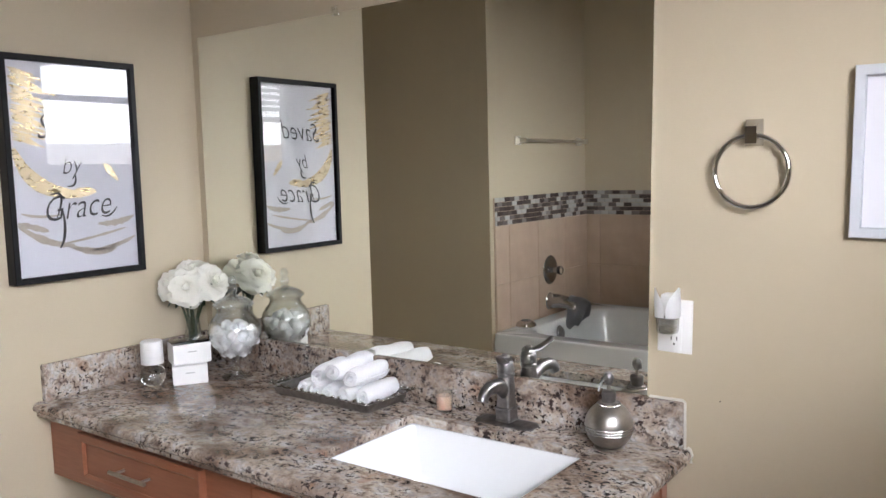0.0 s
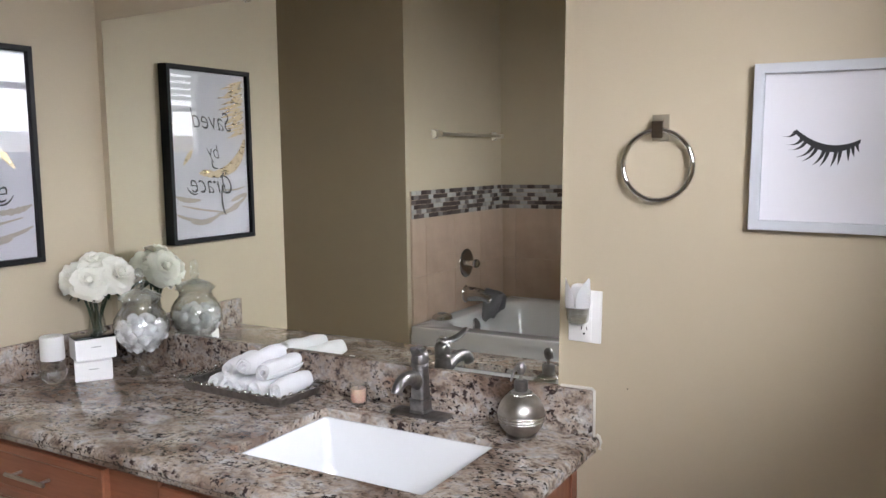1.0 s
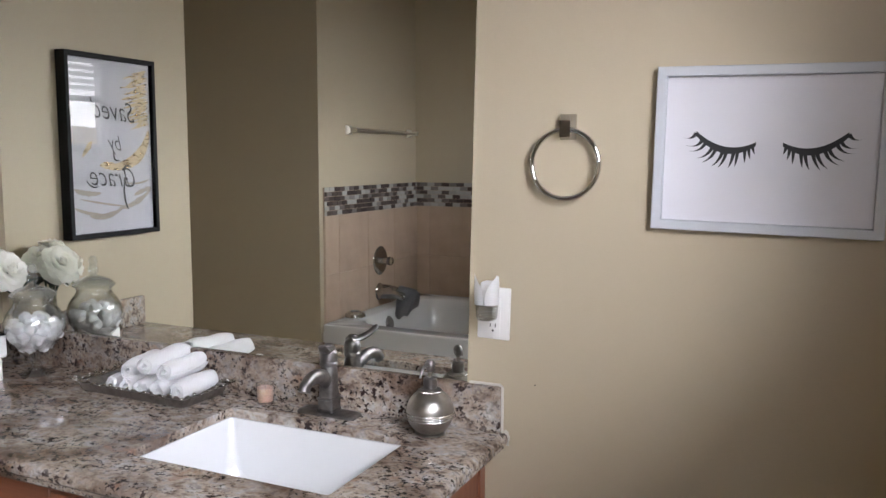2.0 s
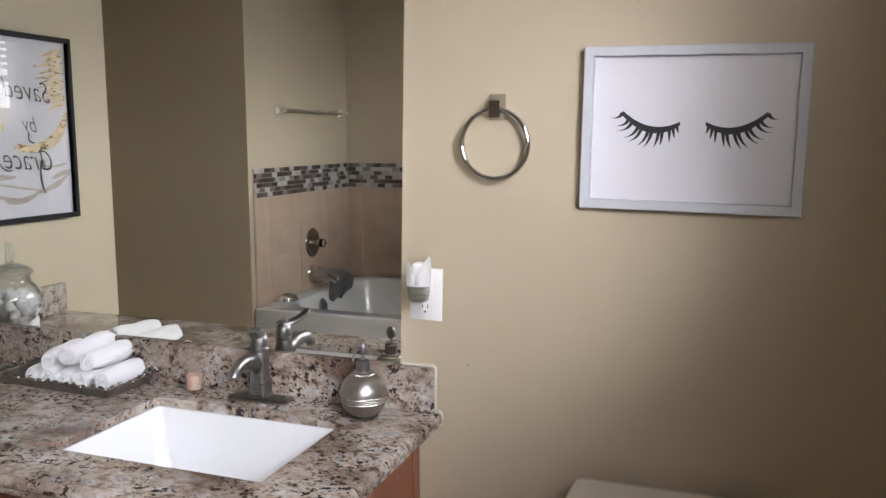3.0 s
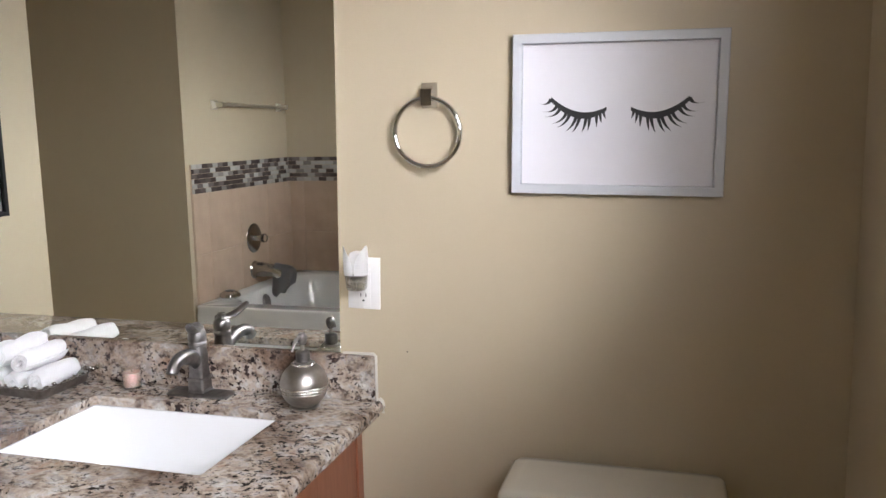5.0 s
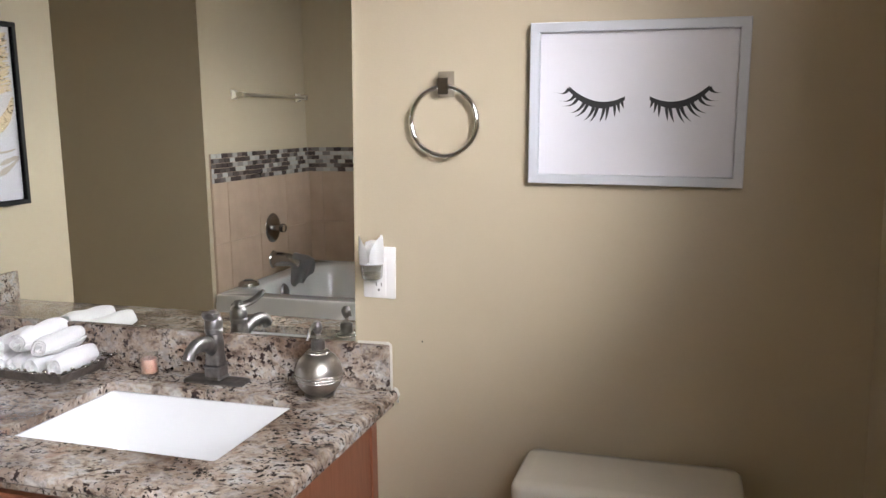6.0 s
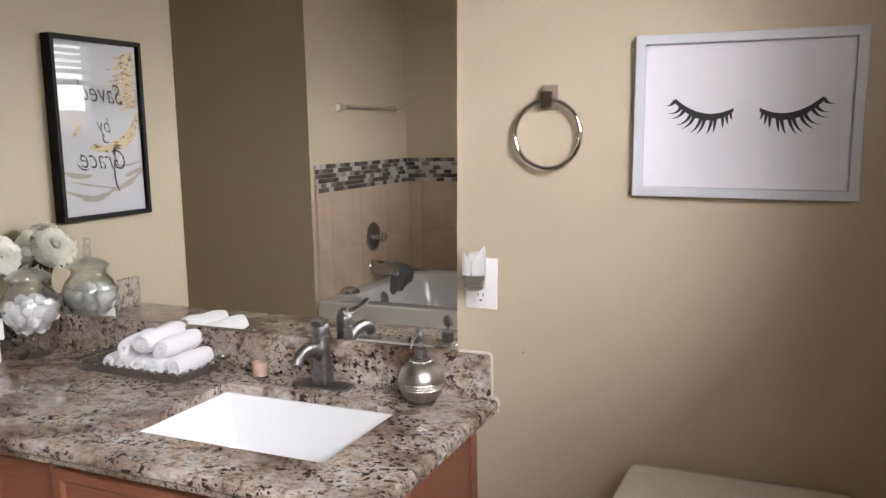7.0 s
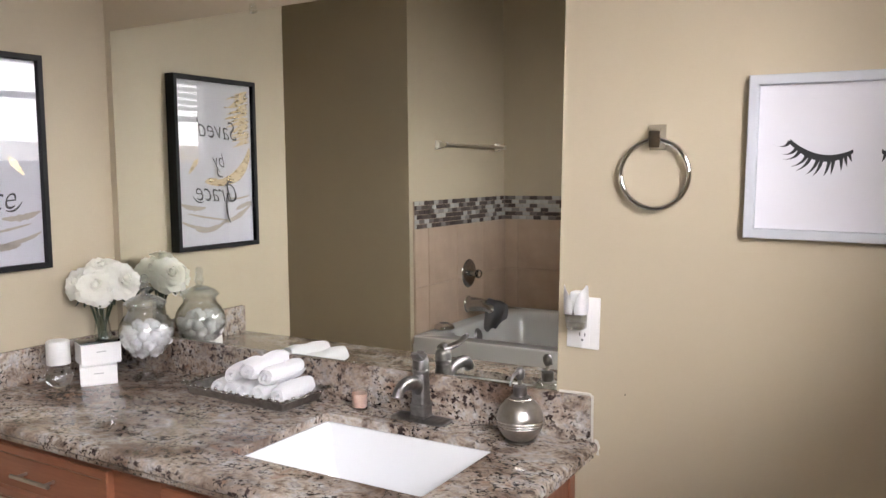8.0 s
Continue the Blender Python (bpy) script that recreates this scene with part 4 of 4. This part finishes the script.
def bouquet():
    b = thing("bouquet", "bunch of cream white silk roses in a glass vase", "flowers", VASE)
    heads = ((0.036, -0.042, 0.268, 0.78, -0.62, 0.34, 0.056), (0.078, 0.022, 0.280, 0.9, 0.10, 0.45, 0.052), (-0.006, -0.066, 0.276, 0.05, -0.95, 0.45, 0.046),
             (-0.026, -0.020, 0.290, -0.3, -0.3, 0.8, 0.043), (0.030, 0.048, 0.294, 0.45, 0.4, 0.8, 0.047), (0.020, -0.010, 0.310, 0.35, -0.3, 1.0, 0.050))
    for k, (x, y, z, ax, ay, az, r) in enumerate(heads):
        bm = bmesh.new()
        bloom(bm, (x, y, z), (ax, ay, az), r, 20 + k)
        part("rose", bm, PETAL, b, "cream white rose head", smooth=60)
        pts = curve_pts((-0.35 * x, 0.016), (0.05 * x, 0.17), (x, z), 8)
        part("stem", tube([(px, y * (i / 7) ** 2 + 0.008 * math.cos(k * 1.1) * (1 - i / 7), pz) for i, (px, pz) in enumerate(pts)], 0.0034, 6), LEAF, b, "green stem")
    rng = random.Random(8)
    for k in range(9):
        a = 2 * math.pi * k / 9 + rng.uniform(-0.2, 0.2)
        bm = bmesh.new()
        prev = None
        for i in range(6):
            v = i / 5
            w = 0.017 * math.sin(math.pi * (0.05 + 0.9 * v))
            rad, z = 0.018 + 0.055 * v, 0.222 + 0.03 * v - 0.045 * v * v + rng.uniform(-0.001, 0.001)
            c = Vector((rad * math.cos(a), rad * math.sin(a), z))
            s = Vector((-math.sin(a), math.cos(a), 0)) * w
            cur = (bm.verts.new(c - s + Vector((0, 0, 0.004))), bm.verts.new(c), bm.verts.new(c + s + Vector((0, 0, 0.004))))
            if prev:
                bm.faces.new((prev[0], prev[1], cur[1], cur[0]))
                bm.faces.new((prev[1], prev[2], cur[2], cur[1]))
            prev = cur
        part("leaf", bm, LEAF, b, "dark green leaf", smooth=60)
    for k in range(5):
        a = 1.3 * k
        bm = bmesh.new()
        prev = None
        for i in range(7):
            v = i / 6
            w = 0.010 * math.sin(math.pi * (0.06 + 0.88 * v))
            c = Vector(((0.012 - 0.004 * v) * math.cos(a + v), (0.012 - 0.004 * v) * math.sin(a + v), 0.060 + 0.110 * v))
            s = Vector((-math.sin(a + v), math.cos(a + v), 0.2)) * w
            cur = (bm.verts.new(c - s), bm.verts.new(c + 0.002 * c.normalized()), bm.verts.new(c + s))
            if prev:
                bm.faces.new((prev[0], prev[1], cur[1], cur[0]))
                bm.faces.new((prev[1], prev[2], cur[2], cur[1]))
            prev = cur
        part("leaf", bm, LEAF, b, "dark green leaf inside the vase", smooth=60)
    return b


bouquet()

JAR = (0.2525, -0.110, TOP)


def jar():
    j = thing("jar", "footed clear glass apothecary jar with a knobbed lid", "jar", JAR)
    outer = [(0, 0.0005), (0.042, 0.0005), (0.044, 0.004), (0.032, 0.010), (0.015, 0.020), (0.0105, 0.036), (0.011, 0.050), (0.018, 0.060), (0.034, 0.068), (0.058, 0.088), (0.074, 0.116), (0.0785, 0.140), (0.074, 0.164), (0.063, 0.184), (0.053, 0.194), (0.049, 0.206), (0.053, 0.216)]
    inner = [(0.0505, 0.2155), (0.0465, 0.206), (0.0505, 0.193), (0.0605, 0.182), (0.0715, 0.163), (0.076, 0.140), (0.0715, 0.117), (0.056, 0.090), (0.032, 0.071), (0, 0.067)]
    part("bowl", lathe(outer + inner, 40), GLASS, j)
    lid = [(0, 0.2175), (0.053, 0.2175), (0.060, 0.220), (0.0605, 0.224), (0.057, 0.228), (0.044, 0.238), (0.026, 0.2455), (0.012, 0.250), (0.0085, 0.254), (0.0125, 0.259), (0.0150, 0.267), (0.0130, 0.276), (0.0085, 0.281), (0.0110, 0.286), (0.0125, 0.294), (0.0105, 0.303), (0.006, 0.308), (0, 0.309)]
    hollow = [(0, 0.243), (0.024, 0.2405), (0.041, 0.234), (0.052, 0.2255)]
    bm = lathe(lid[2:] , 32)
    lathe([(0.060, 0.220), (0.053, 0.2175)] + hollow[::-1], 32, bm)
    bmesh.ops.remove_doubles(bm, verts=bm.verts[:], dist=0.00005)
    part("lid", bm, clear_glass("lid_glass", (0.93, 0.95, 0.94), 0.045), j, "clear glass knobbed lid")
    return j


jar()


def cotton_ball(r, seed):
    bm = ball((0, 0, 0), r, 3)
    for v in bm.verts:
        v.co *= 1 + 0.30 * noise.noise(v.co * 75 + Vector((seed * 3.1, 0, 0))) + 0.16 * noise.noise(v.co * 210 + Vector((0, seed, 0)))
    return bm


kinds = [finish(cotton_ball(0.0178, s), "cotton_ball", COTTON, 80) for s in range(4)]
rng = random.Random(3)
count = 0
for layer, (z, ring) in enumerate(((0.089, ((0, 1), (0.030, 6))), (0.113, ((0.018, 4), (0.052, 10))), (0.136, ((0.020, 4), (0.056, 11))), (0.157, ((0.024, 4),)))):
    for rad, n in ring:
        for k in range(n):
            a = 2 * math.pi * k / n + layer * 0.7 + rng.uniform(-0.15, 0.15)
            ob = new("cotton_ball", kinds[count % 4])
            ob.matrix_world = pose(JAR[0] + rad * math.cos(a), JAR[1] + rad * math.sin(a), JAR[2] + z + rng.uniform(-0.004, 0.004), rng.uniform(0, 360), rng.uniform(0, 360), 0)
            tagged(ob, "fluffy white cotton ball inside the glass jar", "cotton ball", "cotton balls in the jar")
            count += 1


# ---- toilet ----
def toilet():
    t = thing("toilet", "off-white china toilet with a flat rounded tank lid", "toilet", (2.113, 0, 0))
    rows = [[(x, y, z) for x, y in rounded(-0.185 + i, -0.205 + i, 0.185 - i, -0.035 - i, 0.03, 6)] for i, z in ((0.02, 0.38), (0.012, 0.40), (0.0, 0.60), (0.0, 0.722))]
    part("tank", loft(rows), BISQUE, t)
    rows = [[(x, y, z) for x, y in rounded(-0.212 + i, -0.222 + i, 0.212 - i, -0.024 - i, 0.03 - min(i, 0.02), 6)] for i, z in ((0.004, 0.7225), (0.0, 0.727), (0.0, 0.748), (0.003, 0.756), (0.010, 0.7605), (0.03, 0.762))]
    part("tank_lid", loft(rows), BISQUE, t)
    part("flush_lever", tube([(-0.14, -0.206, 0.68), (-0.14, -0.222, 0.68), (-0.13, -0.225, 0.68), (-0.07, -0.225, 0.672)], 0.006), CHROME, t, "chrome flush lever")

    def oval(rx, ry, cy, z, n=28):
        return [(rx * math.cos(2 * math.pi * k / n), cy + ry * math.sin(2 * math.pi * k / n), z) for k in range(n)]
    part("pedestal", loft([oval(0.11, 0.22, -0.33, 0.0005), oval(0.105, 0.20, -0.32, 0.10), oval(0.12, 0.21, -0.34, 0.22), oval(0.17, 0.24, -0.40, 0.33), oval(0.18, 0.25, -0.42, 0.39)]), BISQUE, t)
    part("shelf", box(-0.12, -0.25, 0.30, 0.12, -0.04, 0.3795, 0.02), BISQUE, t)
    part("seat_lid", loft([oval(0.185, 0.225, -0.45, 0.391), oval(0.19, 0.23, -0.45, 0.40), oval(0.19, 0.23, -0.45, 0.415), oval(0.17, 0.21, -0.45, 0.424)]), BISQUE, t)
    return t


toilet()


# ---- tub ----
RIM = 0.535


def tub():
    t = thing("bathtub", "white built-in soaking tub with a broad flat deck", "bathtub")
    x0, x1, y0, y1 = TUBX + 0.014, 1.499, BACK + 0.014, FRONT
    part("apron", box(x0, y1 - 0.03, 0.0005, x1, y1 - 0.003, RIM - 0.0445), ACRYLIC, t)
    part("end_panel", box(x1 - 0.025, y0, 0.0005, x1 - 0.002, y1 - 0.031, RIM - 0.0445), ACRYLIC, t)
    rows = []
    for i, z, r in ((0.0, RIM - 0.044, 0.012), (0.0, RIM - 0.006, 0.012), (0.006, RIM, 0.015), (0.10, RIM, 0.20), (0.115, RIM - 0.012, 0.20), (0.13, RIM - 0.06, 0.20), (0.17, RIM - 0.30, 0.20), (0.26, RIM - 0.38, 0.16), (0.36, RIM - 0.385, 0.10)):
        rows.append([(x, y, z) for x, y in rounded(x0 + i, y0 + i, x1 - i, y1 - i, r, 8)])
    part("basin", loft(rows, cap0=False), ACRYLIC, t)
    part("overflow", lathe([(0, 0.012), (0.036, 0.010), (0.046, 0.0), (0, 0)], 24, m=Matrix.Translation((x0 + 0.146, -2.60, RIM - 0.075)) @ Matrix.Rotation(radians(80), 4, "Y")), PEWTER, t, "dark round overflow plate")
    return t


tub()


def tub_valve():
    v = thing("shower_valve", "round chrome mixer plate with a clear knob", "faucet", (TUBX + 0.012, -2.755, 0.815))
    r90 = Matrix.Rotation(radians(90), 4, "Y")
    part("plate", lathe([(0, 0.014), (0.03, 0.013), (0.075, 0.008), (0.088, 0.003), (0.090, 0.0005), (0, 0.0005)], 40, m=r90), SATIN_CHROME, v)
    part("stem", lathe([(0, 0.05), (0.014, 0.05), (0.018, 0.012), (0, 0.012)], 20, m=r90), SATIN_CHROME, v)
    part("knob", lathe([(0, 0.088), (0.018, 0.086), (0.026, 0.078), (0.028, 0.066), (0.024, 0.055), (0.014, 0.0505), (0, 0.0505)], 12, m=r90), SOLID_GLASS, v, "clear faceted knob")
    return v


tub_valve()


def tub_spout():
    s = thing("tub_spout", "chrome tub spout with a diverter on the tiled wall", "faucet", (TUBX + 0.012, -2.745, 0.622))
    part("flange", lathe([(0, 0.010), (0.045, 0.010), (0.055, 0.0005), (0, 0.0005)], 28, m=Matrix.Rotation(radians(90), 4, "Y")), SATIN_CHROME, s)
    part("body", tube([(0.008, 0, 0), (0.05, 0, 0.002), (0.10, 0, 0), (0.14, 0, -0.008), (0.165, 0, -0.022), (0.172, 0, -0.040)], [0.048, 0.045, 0.040, 0.036, 0.034, 0.031], 20), SATIN_CHROME, s)
    part("diverter", tube([(0.145, 0, 0.02), (0.145, 0, 0.040)], [0.004, 0.007], 10), SATIN_CHROME, s)
    return s


tub_spout()


def wash_cloth():
    """A limp cloth draped over the end of the tub spout."""
    bm = bmesh.new()
    g = []
    for i in range(15):
        row = []
        for j in range(12):
            u, v = 2 * i / 14 - 1, j / 11
            a = u * 1.25
            drop = max(0.0, abs(u) - 0.22)
            x = TUBX + 0.158 + 0.125 * v - 0.03 * drop
            y = -2.745 + 0.040 * math.sin(a) * (1 + 0.25 * math.sin(7 * v)) + 0.010 * math.sin(8 * v + 5 * u)
            z = 0.668 - 0.010 * v - 0.30 * drop ** 1.2 * (1 - 0.5 * abs(v - 0.35)) * (1 - 0.35 * v) - 0.02 * v * v
            row.append(bm.verts.new((x, y, z)))
        g.append(row)
    for a, b in zip(g, g[1:]):
        for j in range(11):
            bm.faces.new((a[j], a[j + 1], b[j + 1], b[j]))
    bmesh.ops.solidify(bm, geom=bm.faces[:], thickness=0.003)
    return solo("wash_cloth", bm, GREY_CLOTH, "limp grey wash cloth draped over the tub spout", "towel", smooth=70)


wash_cloth()


def deck_control():
    d = thing("tub_handset", "small chrome hand shower lying on the tub deck", "shower head", (TUBX + 0.080, -2.335, RIM + 0.001), 40)
    part("head", lathe([(0, 0.0), (0.050, 0.0), (0.060, 0.008), (0.056, 0.024), (0.036, 0.036), (0, 0.040)], 28), CHROME, d)
    part("face", lathe([(0, 0.0420), (0.020, 0.0415), (0.028, 0.0400), (0, 0.0400)], 20), PEWTER, d, "dark centre disc")
    part("stem", tube([(-0.050, 0, 0.014), (-0.085, 0.004, 0.014), (-0.12, 0.010, 0.0125)], [0.012, 0.009, 0.012], 12), PEWTER, d)
    return d


deck_control()


def towel_bar():
    b = thing("towel_bar", "satin nickel towel bar on the wall over the tub", "towel bar", (TUBX, 0, 1.605))
    ya, yb = -2.405, -3.16
    part("bar", tube([(0.055, ya, 0), (0.055, yb, 0)], 0.009, 14), PALE_NICKEL, b)
    for y in (ya, yb):
        bm = loft([[(0.0005, y - 0.026, -0.026), (0.0005, y + 0.026, -0.026), (0.0005, y + 0.026, 0.026), (0.0005, y - 0.026, 0.026)],
                   [(0.008, y - 0.026, -0.026), (0.008, y + 0.026, -0.026), (0.008, y + 0.026, 0.026), (0.008, y - 0.026, 0.026)],
                   [(0.025, y - 0.014, -0.014), (0.025, y + 0.014, -0.014), (0.025, y + 0.014, 0.014), (0.025, y - 0.014, 0.014)],
                   [(0.068, y - 0.013, -0.013), (0.068, y + 0.013, -0.013), (0.068, y + 0.013, 0.013), (0.068, y - 0.013, 0.013)]])
        part("bracket", bm, PALE_NICKEL, b, smooth=25)
    return b


towel_bar()


# ---- tiles round the tub ----
BAND0, BAND1 = 1.130, 1.288


def tile_mesh(name, w, h, t, bevel, material):
    """A tile of width w and height h that lies in the x-z plane and stands out by t towards -y."""
    bm = bmesh.new()
    loft([[(0, 0, 0), (w, 0, 0), (w, 0, h), (0, 0, h)], [(0, -t + bevel, 0), (w, -t + bevel, 0), (w, -t + bevel, h), (0, -t + bevel, h)],
          [(bevel, -t, bevel), (w - bevel, -t, bevel), (w - bevel, -t, h - bevel), (bevel, -t, h - bevel)]], bm, cap0=False)
    return finish(bm, name, material)


def tiled_wall(name, length, m, label):
    """Large tiles with a mosaic band on top, on a thin grout bed; m puts its left foot in place."""
    s = thing(name, label, "wall tiling", kind="structure")
    s.matrix_world = m
    part("grout_bed", box(0, -0.0085, RIM - 0.03, length, -0.001, BAND1 - 0.004), GROUT, s, smooth=None)
    cache = {}

    def put(kind, x, z, w, h, t, bevel, mat):
        key = (kind, round(w, 4), round(h, 4))
        if key not in cache:
            cache[key] = tile_mesh(kind, w, h, t, bevel, mat)
        ob = new(kind, cache[key])
        ob.parent = s
        ob.matrix_basis = Matrix.Translation((x, -0.0088, z))

    size, gap = 0.330, 0.0035
    z = BAND0 - 0.003
    while z > RIM:
        h = min(size, z - RIM)
        x = 0.0
        while x < length - 0.02:
            w = min(size, length - x)
            put("tile", x, z - h + gap, w - gap, h - gap, 0.004, 0.0015, TILE)
            x += size
        z -= size
    pitch_z = (BAND1 - BAND0) / 6
    for row in range(6):
        x = -0.0265 if row % 2 else 0.0
        while x < length - 0.006:
            a, b = max(x, 0), min(x + 0.053, length)
            if b - a > 0.008:
                put("mosaic_tile", a, BAND0 + row * pitch_z, b - a - 0.002, pitch_z - 0.002, 0.004, 0.0008, MOSAIC)
            x += 0.053
    return s


tiled_wall("tiling_tub_side", FRONT - BACK - 0.035, Matrix.Translation((TUBX, FRONT - 0.035 - (FRONT - BACK - 0.035), 0)) @ Matrix.Rotation(radians(90), 4, "Z"), "beige square wall tiles under a dark mosaic band")
tiled_wall("tiling_tub_back", 1.50 - TUBX - 0.014, Matrix.Translation((1.50, BACK, 0)) @ Matrix.Rotation(radians(180), 4, "Z"), "beige square wall tiles under a dark mosaic band")


# ---- small mark on the wall ----
solo("nail_hole", lathe([(0, 0.0), (0.0016, 0.0), (0.0016, 0.0006), (0, 0.0008)], 10, m=Matrix.Translation((1.659, -0.0003, 0.963)) @ Matrix.Rotation(radians(90), 4, "X")), DARK, "tiny dark nail hole in the painted wall", "nail hole", smooth=None)
